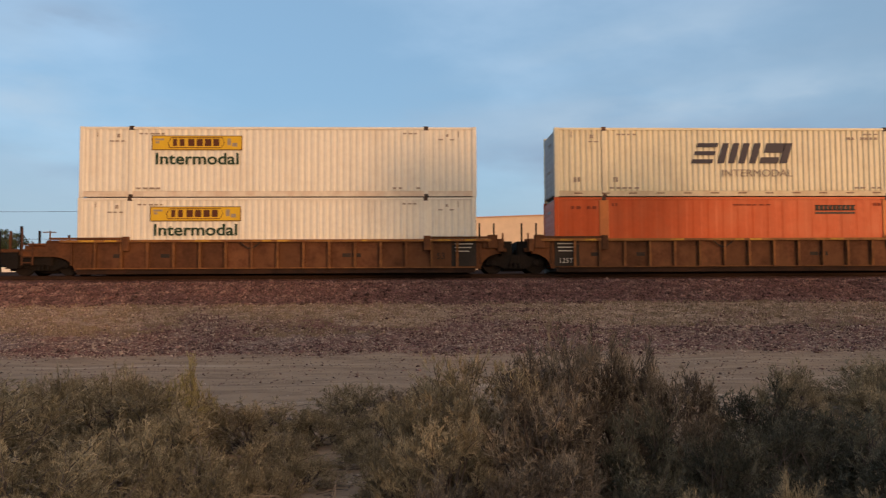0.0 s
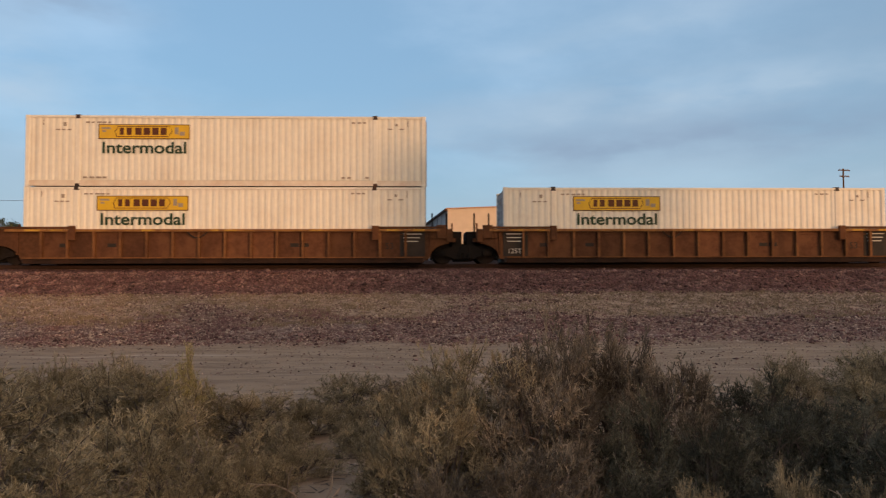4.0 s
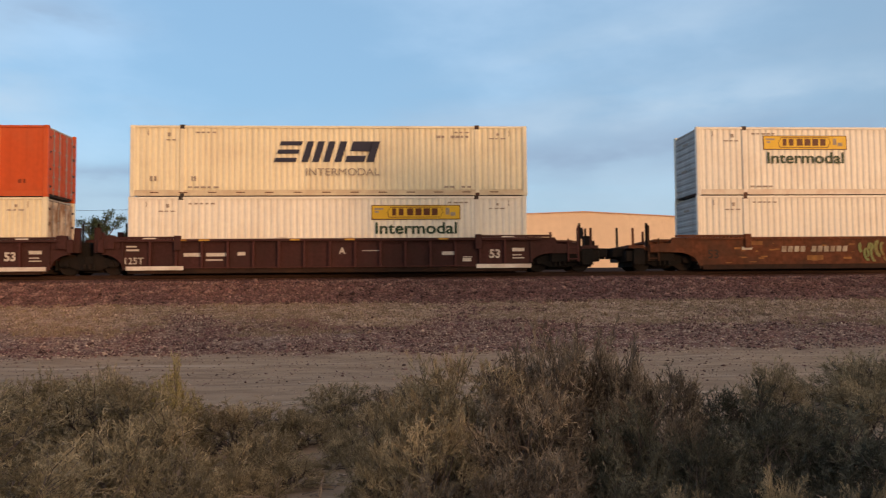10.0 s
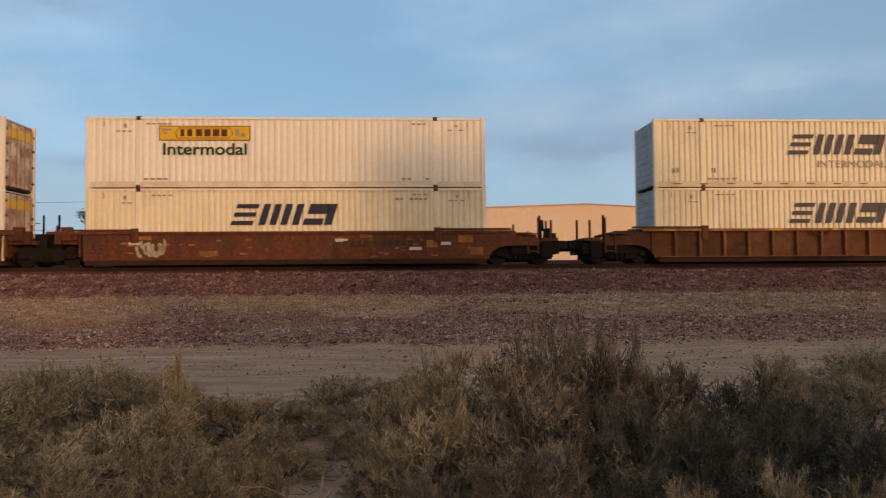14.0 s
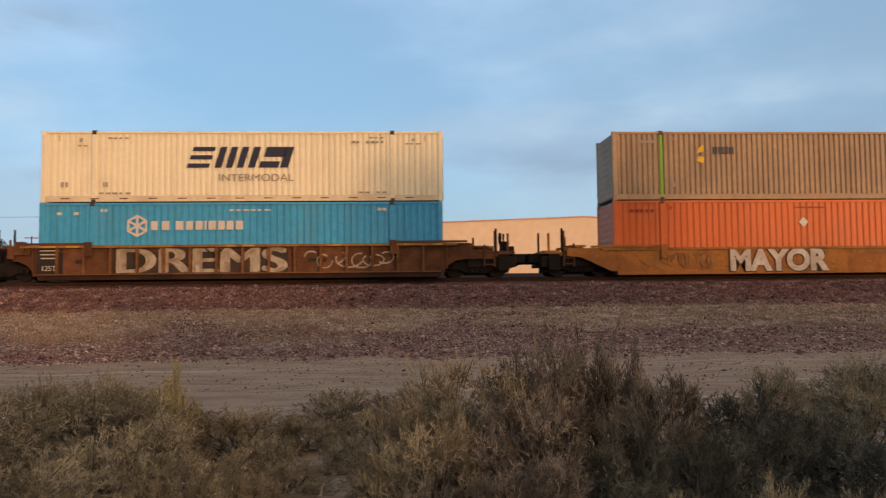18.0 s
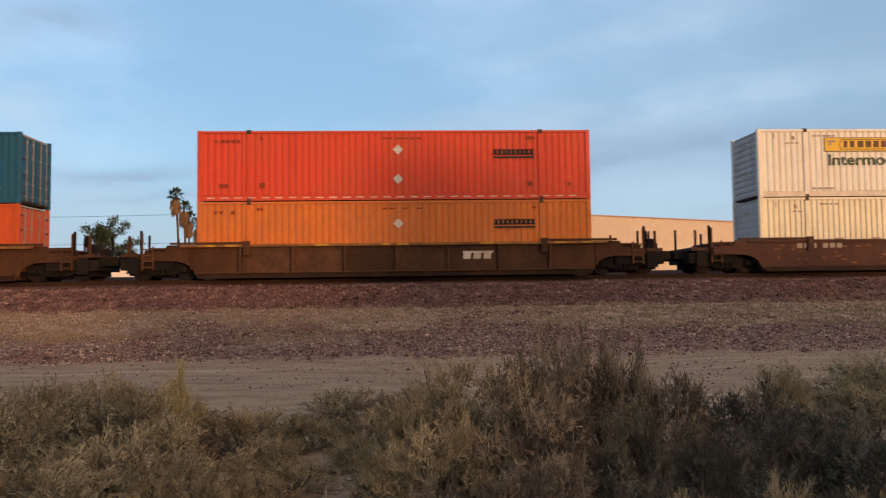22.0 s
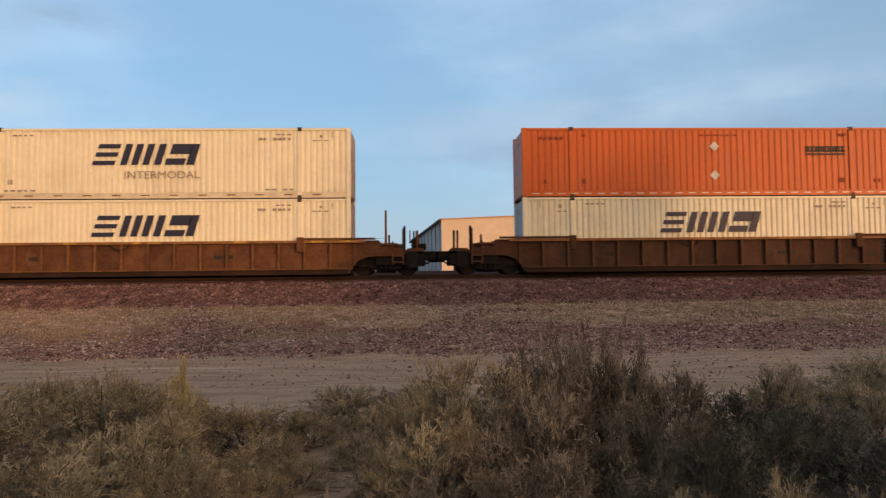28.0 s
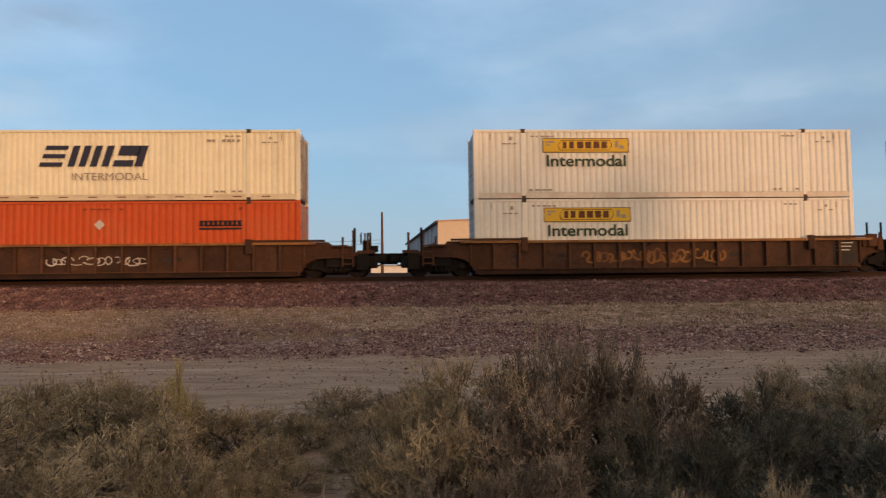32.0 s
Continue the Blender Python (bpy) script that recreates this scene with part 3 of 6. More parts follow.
def ground_material():
    m = bpy.data.materials.new("sandy_ground_and_gravel_bank")
    m.use_nodes = True
    n, l = m.node_tree.nodes, m.node_tree.links
    b = n["Principled BSDF"]
    b.inputs["Roughness"].default_value = 0.95
    b.inputs["Specular IOR Level"].default_value = 0.15
    co, sep = n.new("ShaderNodeTexCoord"), n.new("ShaderNodeSeparateXYZ")
    l.new(co.outputs["Object"], sep.inputs[0])

    def nz(scale, detail=6, stretch=(1, 1, 1), rough=0.6):
        mp, t = n.new("ShaderNodeMapping"), n.new("ShaderNodeTexNoise")
        mp.inputs["Scale"].default_value = stretch
        t.inputs["Scale"].default_value, t.inputs["Detail"].default_value, t.inputs["Roughness"].default_value = scale, detail, rough
        l.new(co.outputs["Object"], mp.inputs[0])
        l.new(mp.outputs[0], t.inputs["Vector"])
        return t.outputs["Fac"]

    def maths(op, a, c):
        q = n.new("ShaderNodeMath")
        q.operation = op
        for i, v in enumerate((a, c)):
            if isinstance(v, float):
                q.inputs[i].default_value = v
            else:
                l.new(v, q.inputs[i])
        return q.outputs[0]

    def ramp(v, lo, hi, top=1.0):
        r = n.new("ShaderNodeMapRange")
        r.interpolation_type = "SMOOTHSTEP"
        r.inputs["From Min"].default_value, r.inputs["From Max"].default_value, r.inputs["To Max"].default_value = lo, hi, top
        l.new(v, r.inputs["Value"])
        return r.outputs[0]

    def mix(a, c, fac):
        x = n.new("ShaderNodeMix")
        x.data_type = "RGBA"
        l.new(fac, x.inputs["Factor"])
        for v, s in ((a, "A"), (c, "B")):
            if isinstance(v, tuple):
                x.inputs[s].default_value = (*v, 1)
            else:
                l.new(v, x.inputs[s])
        return x.outputs["Result"]

    sand = mix((0.36, 0.26, 0.178), (0.25, 0.177, 0.123), ramp(nz(1.4, 9, (0.5, 1.5, 1), 0.7), 0.38, 0.66))
    sand = mix(sand, (0.14, 0.085, 0.06), ramp(nz(3.6, 8, (0.7, 1.3, 1), 0.78), 0.59, 0.65, 0.8))
    sand = mix(sand, (0.52, 0.41, 0.31), ramp(nz(0.8, 4, (0.15, 2.5, 1)), 0.56, 0.7, 0.7))
    gravel = mix((0.1, 0.055, 0.046), (0.46, 0.34, 0.27), ramp(nz(7.0, 8, rough=0.85), 0.45, 0.62))
    gravel = mix(gravel, (0.16, 0.07, 0.06), ramp(nz(0.55, 6), 0.48, 0.62, 0.7))
    straw = mix((0.4, 0.295, 0.21), (0.13, 0.085, 0.066), ramp(nz(4.2, 9, (0.8, 1.3, 1), 0.85), 0.44, 0.6))
    straw = mix(straw, (0.47, 0.36, 0.265), ramp(nz(1.1, 7, (0.6, 1.5, 1), 0.7), 0.52, 0.62, 0.6))
    ballast = mix((0.08, 0.04, 0.037), (0.23, 0.13, 0.115), ramp(nz(10.0, 7, rough=0.85), 0.44, 0.62))
    wob = maths("ADD", sep.outputs["Y"], maths("MULTIPLY", maths("SUBTRACT", nz(0.35, 7, (1, 0.6, 1)), 0.5), 13.0))
    wob = maths("ADD", wob, maths("MULTIPLY", maths("SUBTRACT", nz(1.7, 8, rough=0.7), 0.5), 6.0))
    tight = maths("ADD", sep.outputs["Y"], maths("MULTIPLY", maths("SUBTRACT", nz(1.0, 6), 0.5), 1.5))
    foot = maths("ADD", tight, maths("MULTIPLY", maths("SUBTRACT", nz(0.9, 7, (1, 0.5, 1), 0.75), 0.5), 4.0))
    c = mix(sand, gravel, ramp(foot, 17.0, 18.9))
    c = mix(c, straw, ramp(wob, 21.9, 23.3))
    c = mix(c, ballast, ramp(tight, 26.4, 26.8))
    # dark strip from the track back: shade below the train, put into the colour
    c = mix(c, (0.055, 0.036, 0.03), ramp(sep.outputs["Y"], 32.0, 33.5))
    c = mix(c, (0.16, 0.115, 0.08), ramp(sep.outputs["Y"], 60.0, 75.0))
    l.new(c, b.inputs["Base Color"])
    bp = n.new("ShaderNodeBump")
    bp.inputs["Strength"].default_value, bp.inputs["Distance"].default_value = 0.5, 0.05
    l.new(nz(11.0, 8, rough=0.75), bp.inputs["Height"])
    l.new(bp.outputs[0], b.inputs["Normal"])
    return m


def build_ground():
    xs = np.concatenate([[-6000, -1500, -500, -200, -100], np.arange(-60, 61, 0.5), [100, 200, 500, 1500, 6000]])
    ys = np.concatenate([[-6000, -1500, -400, -100, -30, -10, 0], np.arange(2, 37, 0.3), [37.2, 38, 39.5, 41, 42.5, 44, 46, 50, 60, 70, 100, 200, 500, 1500, 6000]])
    v = [(x, y, lie(x, y)) for y in ys for x in xs]
    w = len(xs)
    f = [(j * w + i, j * w + i + 1, (j + 1) * w + i + 1, (j + 1) * w + i) for j in range(len(ys) - 1) for i in range(w - 1)]
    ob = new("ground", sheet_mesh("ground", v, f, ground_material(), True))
    return tagged(ob, "sandy desert ground rising to a red gravel railway bank", "ground", kind="structure")


def stony(x, y):
    """Where loose stones have run down over the dry grass of the bank: above nought."""
    g = (22.4 - y) * 0.3 + 1.3 * noise.noise((x * 0.16, y * 0.3, 3.0)) + 1.1 * noise.noise((x * 0.6, y * 0.7, 1.0)) + 0.5 * noise.noise((x * 2.2, y * 2.2, 7.0))
    g += 1.5 * math.exp(-((x + 6.4 + 0.3 * (y - 23)) / 0.9) ** 2) + 1.1 * math.exp(-((x - 1.7) / 0.7) ** 2)
    return g - (1.3 if -14 < x < -7.6 else 0.2)


def scatter(name, count, area, size, mat, rng, flat=0.7, patchy=False):
    """Loose stones as eight-sided lumps, all in one mesh."""
    x0, x1, y0, y1 = area
    px, py = rng.uniform(x0, x1, count), rng.uniform(y0, y1, count)
    py = py + np.array([0.8 * noise.noise((a * 0.45, 0.0, 2.0)) + 0.5 * noise.noise((a * 1.9, 0.0, 6.0)) for a in px]) + rng.normal(0, 0.12, count)
    if patchy:
        keep = np.array([stony(a, b) > 0 for a, b in zip(px, py)])
        px, py, count = px[keep], py[keep], int(keep.sum())
    pz = np.array([lie(a, b) for a, b in zip(px, py)])
    base = np.array([(1, 0, 0), (-1, 0, 0), (0, 1, 0), (0, -1, 0), (0, 0, 1), (0, 0, -1)], dtype=float)
    tri = np.array([(0, 2, 4), (2, 1, 4), (1, 3, 4), (3, 0, 4), (2, 0, 5), (1, 2, 5), (3, 1, 5), (0, 3, 5)])
    s = size * np.exp(rng.normal(0, 0.4, count))
    sh = base[None] * rng.uniform(0.6, 1.3, (count, 6, 1)) * s[:, None, None] * np.array([1, 1, flat])
    a = rng.uniform(0, 6.28, count)
    ca, sa = np.cos(a)[:, None], np.sin(a)[:, None]
    v = np.stack([sh[..., 0] * ca - sh[..., 1] * sa + px[:, None], sh[..., 0] * sa + sh[..., 1] * ca + py[:, None], sh[..., 2] + pz[:, None] + 0.2 * s[:, None]], -1)
    f = tri[None] + 6 * np.arange(count)[:, None, None]
    return new(name, sheet_mesh(name, v.reshape(-1, 3), f.reshape(-1, 3), mat))


def tufts(name, count, area, size, rng):
    """Short dry blades in small clumps, all in one mesh."""
    x0, x1, y0, y1 = area
    hub = np.stack([rng.uniform(x0, x1, count // 12), rng.uniform(y0, y1, count // 12)], 1)
    hub = np.array([h for h in hub if stony(h[0], h[1]) < 0.25])
    at = np.repeat(hub, 12, 0) + rng.normal(0, 0.07, (len(hub) * 12, 2))
    z = np.array([lie(a, b) for a, b in at])
    base = np.concatenate([at, z[:, None] - 0.005], 1)
    tip = base + np.stack([rng.normal(0, 0.5, len(at)), rng.normal(0, 0.5, len(at)), rng.uniform(0.5, 1.2, len(at))], 1) * size
    wide = np.stack([rng.normal(0, 1, len(at)), rng.normal(0, 1, len(at)), np.zeros(len(at))], 1) * 0.008
    v = np.stack([base - wide, base + wide, tip], 1).reshape(-1, 3)
    return new(name, sheet_mesh(name, v, np.arange(len(v)).reshape(-1, 3), "straw"))


def litter(name, count, area, rng):
    """Dead twigs that lie about on the ground, all in one mesh."""
    x0, x1, y0, y1 = area
    at = np.stack([rng.uniform(x0, x1, count), rng.uniform(y0, y1, count)], 1)
    a, ln = rng.uniform(0, 6.28, count), rng.uniform(0.05, 0.28, count)
    far = at + np.stack([np.cos(a), np.sin(a)], 1) * ln[:, None]
    side = np.stack([-np.sin(a), np.cos(a), np.zeros(count)], 1) * 0.004
    p = np.concatenate([at, np.array([[lie(*q) + 0.012] for q in at])], 1)
    q = np.concatenate([far, np.array([[lie(*r) + 0.02] for r in far])], 1)
    up = np.array([0, 0, 0.008])
    v = np.stack([p - side, p + side, p + up, q], 1).reshape(-1, 3)
    f = (np.array([(0, 1, 3), (1, 2, 3), (2, 0, 3)])[None] + 4 * np.arange(count)[:, None, None]).reshape(-1, 3)
    return new(name, sheet_mesh(name, v, f, "stem"))


def build_track():
    track = new("railway_track")
    track.location = (0, MID, RAIL)
    tagged(track, "rusty steel rails on sleepers in red ballast", "railway track", kind="structure")
    prof = [(-0.07, -0.17), (0.07, -0.17), (0.07, -0.15), (0.012, -0.13), (0.012, -0.045), (0.036, -0.03), (0.036, 0), (-0.036, 0), (-0.036, -0.03), (-0.012, -0.045), (-0.012, -0.13), (-0.07, -0.15)]

    def rail():
        n = len(prof)
        v = [(x, y, z) for x in (-900, 900) for y, z in prof]
        return v, [(i, (i + 1) % n, n + (i + 1) % n, n + i) for i in range(n)] + [tuple(range(n - 1, -1, -1)), tuple(range(n, 2 * n))]
    for y in (-0.755, 0.755):
        piece("rail", "rail", "rail", track, rail, at=(0, y, 0))
    for i in range(-50, 60):
        piece("sleeper", "sleeper", "tie", track, lambda: boxes((-0.13, 0.13, -1.14, 1.14, -0.36, -0.172), chamfer=0.02), at=(i * 0.6, 0, 0))

# ---- containers ----
LONG, HIGH, WIDE = 16.154, 2.9, 2.59


def corrugated(length, z0, z1, pitch, depth, thick=0.07):
    """A corrugated wall that faces -y, its outer ridges at y = 0."""
    n = max(1, round(length / pitch))
    p = length / n
    line = []
    for i in range(n):
        x = -length / 2 + i * p
        line += [(x, 0.0), (x + 0.42 * p, 0.0), (x + 0.58 * p, depth), (x + 0.84 * p, depth)]
    line.append((length / 2, 0.0))
    k = len(line)
    v = [(x, y, z) for z in (z0, z1) for x, y in line] + [(-length / 2, thick, z) for z in (z0, z1)] + [(length / 2, thick, z) for z in (z0, z1)]
    f = [(i, i + 1, k + i + 1, k + i) for i in range(k - 1)]
    f += [(2 * k + 2, 2 * k, 2 * k + 1, 2 * k + 3), (0, k, 2 * k + 1, 2 * k), (k - 1, 2 * k + 2, 2 * k + 3, 2 * k - 1)]
    return v, f


def louvred(width, z0, z1, pitch, depth, thick=0.05):
    """A wall that faces -y with ridges lying flat, its outer ridges at y = 0."""
    n = max(1, round((z1 - z0) / pitch))
    p = (z1 - z0) / n
    line = []
    for i in range(n):
        z = z0 + i * p
        line += [(z, 0.0), (z + 0.55 * p, 0.0), (z + 0.62 * p, depth), (z + 0.93 * p, depth)]
    line.append((z1, 0.0))
    k = len(line)
    v = [(x, y, z) for x in (-width / 2, width / 2) for z, y in line] + [(x, thick, z) for x in (-width / 2, width / 2) for z in (z0, z1)]
    f = [(i, k + i, k + i + 1, i + 1) for i in range(k - 1)]
    return v, f + [(2 * k, 2 * k + 1, 2 * k + 3, 2 * k + 2)]


def parallelogram(x0, x1, z0, z1, lean):
    return [(x0, z0), (x1, z0), (x1 + lean * (z1 - z0), z1), (x0 + lean * (z1 - z0), z1)]


def marks(*spans):
    """Small painted bars on the near side: (x0, x1, z0, z1)."""
    return boxes(*[(a, b, -0.004, 0.006, c, d) for a, b, c, d in spans])


def dashes(x0, x1, z, h, count, rng):
    out, w = [], (x1 - x0) / count
    for i in range(count):
        if rng.random() < 0.85:
            out.append((x0 + i * w, x0 + i * w + w * rng.uniform(0.5, 0.85), z, z + h))
    return out


STYLES = {
    # body paint, ridge pitch, ridge depth, marking scheme, label
    "jb": ("white_box", 0.265, 0.032, "white corrugated intermodal container with yellow panel"),
    "jb_aft": ("white_box", 0.265, 0.032, "white corrugated intermodal container with yellow panel"),
    "jb_flat": ("white_box", 1.22, 0.006, "white smooth-sided intermodal container with yellow panel"),
    "sw": ("cream_box", 0.235, 0.055, "cream corrugated intermodal container with slanted navy marks"),
    "sn_post": ("orange_box", 0.62, 0.008, "orange smooth-sided container with yellowed side posts"),
    "sn_red": ("red_box", 0.27, 0.036, "orange-red corrugated container with white diamond placards"),
    "sn_amber": ("amber_box", 0.27, 0.036, "faded orange corrugated container with a white diamond placard"),
    "sn_pair": ("amber_red_box", 0.27, 0.036, "orange corrugated container with two white diamond placards"),
    "sn_orange": ("amber_red_box", 0.27, 0.036, "orange corrugated container with a white diamond placard"),
    "sn_single": ("orange_box", 0.27, 0.036, "deep orange corrugated container with a white diamond placard"),
    "ch_teal": ("teal_box", 0.27, 0.05, "dark teal corrugated container with white hexagon mark"),
    "ch_blue": ("blue_box", 0.27, 0.05, "bright blue corrugated container with white hexagon mark"),
    "tan": ("tan_box", 0.225, 0.06, "weathered tan-grey container with bright green posts"),
}


def build_container(style):
    """A 53-foot container: an empty at the middle of its base, doors at the +x end."""
    paint, pitch, depth, label = STYLES[style]
    root = new("shipping_container")
    tagged(root, label, "container", "double-stacked containers on the train")
    hl, hw = LONG / 2, WIDE / 2
    rng = random.Random(style)
    post = {"sn_post": "post_orange", "tan": "green_post", "jb_flat": "seam"}.get(style, paint)
    side = LONG - 0.36
    for name, turn in (("side_panel", 0), ("side_panel", 180)):
        piece(name, "side_panel_" + style, paint, root, lambda: corrugated(side, 0.262, HIGH - 0.1, pitch, depth), at=(0, -hw + 0.03 if not turn else hw - 0.03, 0), turn=turn)
    piece("roof", "container_roof", "roof", root, lambda: boxes((-hl + 0.1, hl - 0.1, -hw + 0.05, hw - 0.05, HIGH - 0.09, HIGH - 0.03)), "dusty roof sheet")
    piece("floor", "container_floor", "casting", root, lambda: slab([(-hl + 0.1, 0.06)] + [q for x in np.arange(-hl + 0.5, hl - 0.5, 0.9) for q in ((x, 0.06), (x, 0.015), (x + 0.08, 0.015), (x + 0.08, 0.06))] + [(hl - 0.1, 0.06), (hl - 0.1, 0.16), (-hl + 0.1, 0.16)], -hw + 0.05, hw - 0.05))
    for y in (-1, 1):
        a, b = sorted((y * hw, y * (hw - 0.09)))
        piece("top_rail", "top_rail" + str(y), paint, root, lambda: boxes((-hl + 0.18, hl - 0.18, a, b, HIGH - 0.1, HIGH - 0.012)))
        piece("bottom_rail", "bottom_rail" + str(y), {"white_box": "white_rail", "cream_box": "cream_rail"}.get(paint, paint), root, lambda: boxes((-hl + 0.18, hl - 0.18, a, b, 0.025, 0.245)))
        for x in (-1, 1):
            piece("corner_post", "corner_post", paint, root, lambda: boxes((-0.09, 0.09, -0.09, 0.09, 0.12, HIGH - 0.12), chamfer=0.02), at=(x * (hl - 0.09), y * (hw - 0.09), 0))
            piece("lift_post", "lift_post", post, root, lambda: boxes((*{"sn_post": (-0.2, 0.2), "tan": (-0.07, 0.07)}.get(style, (-0.1, 0.1)), -0.04, 0.04, 0.14, HIGH - 0.12), chamfer=0.03), at=(x * 6.0, y * (hw - 0.038), 0))
            piece("lift_casting", "lift_casting", "casting", root, lambda: boxes((-0.1, 0.1, -0.09, 0.09, HIGH - 0.14, HIGH + 0.025), chamfer=0.02), "dark steel lifting casting", at=(x * 6.0, y * (hw - 0.085), 0))
            piece("stacking_foot", "stacking_foot", "casting", root, lambda: boxes((-0.1, 0.1, -0.09, 0.09, 0.0, 0.12), chamfer=0.02), "dark steel foot", at=(x * 6.0, y * (hw - 0.085), 0))
            for z in (0, HIGH - 0.12):
                piece("corner_casting", "corner_casting", paint, root, lambda: boxes((-0.09, 0.09, -0.085, 0.085, 0, 0.12), chamfer=0.02), at=(x * (hl - 0.088), y * (hw - 0.083), z))
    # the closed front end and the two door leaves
    # white and cream boxes get a greyed front: the shade on that end, in paint
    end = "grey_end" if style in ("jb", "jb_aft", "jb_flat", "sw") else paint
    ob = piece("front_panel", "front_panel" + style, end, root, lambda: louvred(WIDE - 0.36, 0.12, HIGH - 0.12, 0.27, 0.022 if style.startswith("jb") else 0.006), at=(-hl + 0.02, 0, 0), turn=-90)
    for z in (2.3, 1.15):
        piece("stencil", "front_stencil", "grey_ink", root, lambda: boxes((-0.006, 0.01, -0.3, 0.3, 0, 0.1)), at=(-hl + 0.012, 0.15 * math.sin(z * 7), z))
    for y in (-1, 1):
        leaf = piece("door_leaf", "door_leaf", "white_door" if paint in ("white_box", "cream_box") else paint, root, lambda: boxes((-0.03, 0.0, -0.55, 0.55, 0.15, HIGH - 0.14), (-0.002, 0.012, -0.5, 0.5, 0.2, 0.9), (-0.002, 0.012, -0.5, 0.5, 1.0, 1.75), (-0.002, 0.012, -0.5, 0.5, 1.85, HIGH - 0.2)), at=(hl - 0.03, y * 0.57, 0))
        for k in (-0.25, 0.25):
            piece("locking_bar", "locking_bar", "bar", leaf, lambda: joined(rod((0.05, 0, 0.1), (0.05, 0, HIGH - 0.1), 0.022, 6), boxes(*[(0.0, 0.075, -0.05, 0.05, z, z + 0.07) for z in (0.3, 0.8, 1.3, 1.9, 2.5)])), "galvanised locking bar", at=(0, k, 0))
        for z in (0.4, 1.1, 1.8, 2.4):
            piece("hinge", "door_hinge", "casting", leaf, lambda: boxes((0, 0.03, -0.09, 0.09, 0, 0.09)), at=(0.0, y * 0.5, z))
    f, top = -hw + 0.008, HIGH

    def put(name, key, mat, make, label="", at=(0, 0)):
        ob = piece(name, key, mat, root, make, label, at=(at[0] - hl, -hw - 0.001 if name == "rail_mark" else f, at[1]))
        if name in ("stencil", "rail_mark", "number_mark", "white_mark", "dark_mark"):
            tagged(ob, kind="stuff")
        return ob

    # stencils that are too small to read
    if style.startswith("jb") or style == "sw":
        put("stencil", "stencil_" + style, "grey_ink", lambda: marks(*dashes(2.3, 3.6, 0.33, 0.07, 5, rng), *dashes(12.7, 13.9, 0.33, 0.07, 5, rng), *dashes(2.4, 3.5, top - 0.32, 0.06, 5, rng), *dashes(12.9, 13.8, top - 0.3, 0.06, 4, rng), (0.7, 0.73, top - 0.42, top - 0.18), (15.4, 15.43, top - 0.42, top - 0.18), *dashes(14.6, 15.3, top - 0.55, 0.05, 3, rng), (14.9, 15.0, top - 0.4, top - 0.3), *dashes(1.2, 1.9, top - 0.62, 0.05, 3, rng), (1.5, 1.62, top - 0.45, top - 0.3)), "small faded stencils")
    else:
        put("stencil", "stencil_" + style, "white_ink" if style in ("ch_teal", "ch_blue") else "grey_ink" if style == "tan" else "red_ink", lambda: marks(*dashes(0.7, 1.8, top - 0.5, 0.12, 5, rng), *dashes(7.5, 9.2, top - 0.36, 0.06, 6, rng), *dashes(2.4, 2.7, top - 0.38, 0.12, 2, rng), *dashes(13.5, 13.9, top - 0.38, 0.12, 2, rng), *dashes(0.9, 1.3, 0.55, 0.16, 2, rng), *dashes(2.5, 2.8, 0.55, 0.2, 1, rng), *dashes(13.5, 13.8, 0.55, 0.2, 1, rng), *dashes(15.0, 15.4, 0.55, 0.16, 2, rng)), "small faded stencils")
    if style.startswith("jb"):
        x = 9.75 if style == "jb_aft" else 2.9
        sign = put("yellow_panel", "yellow_panel", "yellow", lambda: marks((0, 3.65, -0.6, 0)), "yellow sign panel with black bars", at=(x, top - 0.37))
        for k, (q, w) in enumerate(((0.85, 0.16), (1.12, 0.2), (1.46, 0.26), (1.8, 0.26), (2.14, 0.26), (2.48, 0.24))):
            piece("sign_bar", "sign_bar%d" % round(w * 100), "sign_brown", sign, lambda: boxes((0, w, -0.008, 0.0, -0.43, -0.14)), at=(q, 0, 0))
        piece("sign_border", "sign_border", "sign_brown", sign, lambda: joined(*[ribbon(line, 0.03, -0.008, 0) for line in ([(0, -0.015), (3.65, -0.015)], [(3.635, 0), (3.635, -0.6)], [(3.65, -0.585), (0, -0.585)], [(0.015, -0.6), (0.015, 0)], [(0.72, -0.5), (0.66, -0.3), (0.78, -0.09), (2.85, -0.09), (2.93, -0.3), (2.8, -0.5), (0.72, -0.5)])]), "red-brown border and panel outline")
        tagged(piece("small_print", "sign_edge", "grey_ink", sign, lambda: boxes((0.12, 0.5, -0.008, 0, -0.2, -0.12), (0.15, 0.3, -0.008, 0, -0.32, -0.24), (3.05, 3.2, -0.008, 0, -0.4, -0.12), (3.25, 3.45, -0.008, 0, -0.45, -0.3))), kind="stuff")
        piece("door_panel", "door_panel", "yellow", root, lambda: boxes((0, 0.02, -1.0, 1.0, 0, 0.42)), "weathered yellow panel on the doors", at=(hl - 0.012, 0, top - 0.75))
        if style != "jb_flat":
            part("lettering", lettering("Intermodal", 0.48, "green_ink", 3.35, bold=0.018), root, "dark green lettering", at=(x + 0.16 - hl, f, top - 1.56))
    if style == "sw":
        z0, h, lean = top - 1.5, 0.85, 0.3

        shapes = [(5.75 + 0.3 * q, 0.88, q * h, 0.17) for q in (0.0, 0.4, 0.8)] + [(x, 0.27, 0.0, h) for x in (6.86, 7.3, 7.74)] + [(8.2, 0.28, 0.0, h)]
        shapes += [(8.64, 0.78, 0.0, 0.3 * h), (8.85, 0.82, 0.52 * h, 0.48 * h), (9.5, 0.32, 0.0, h)]
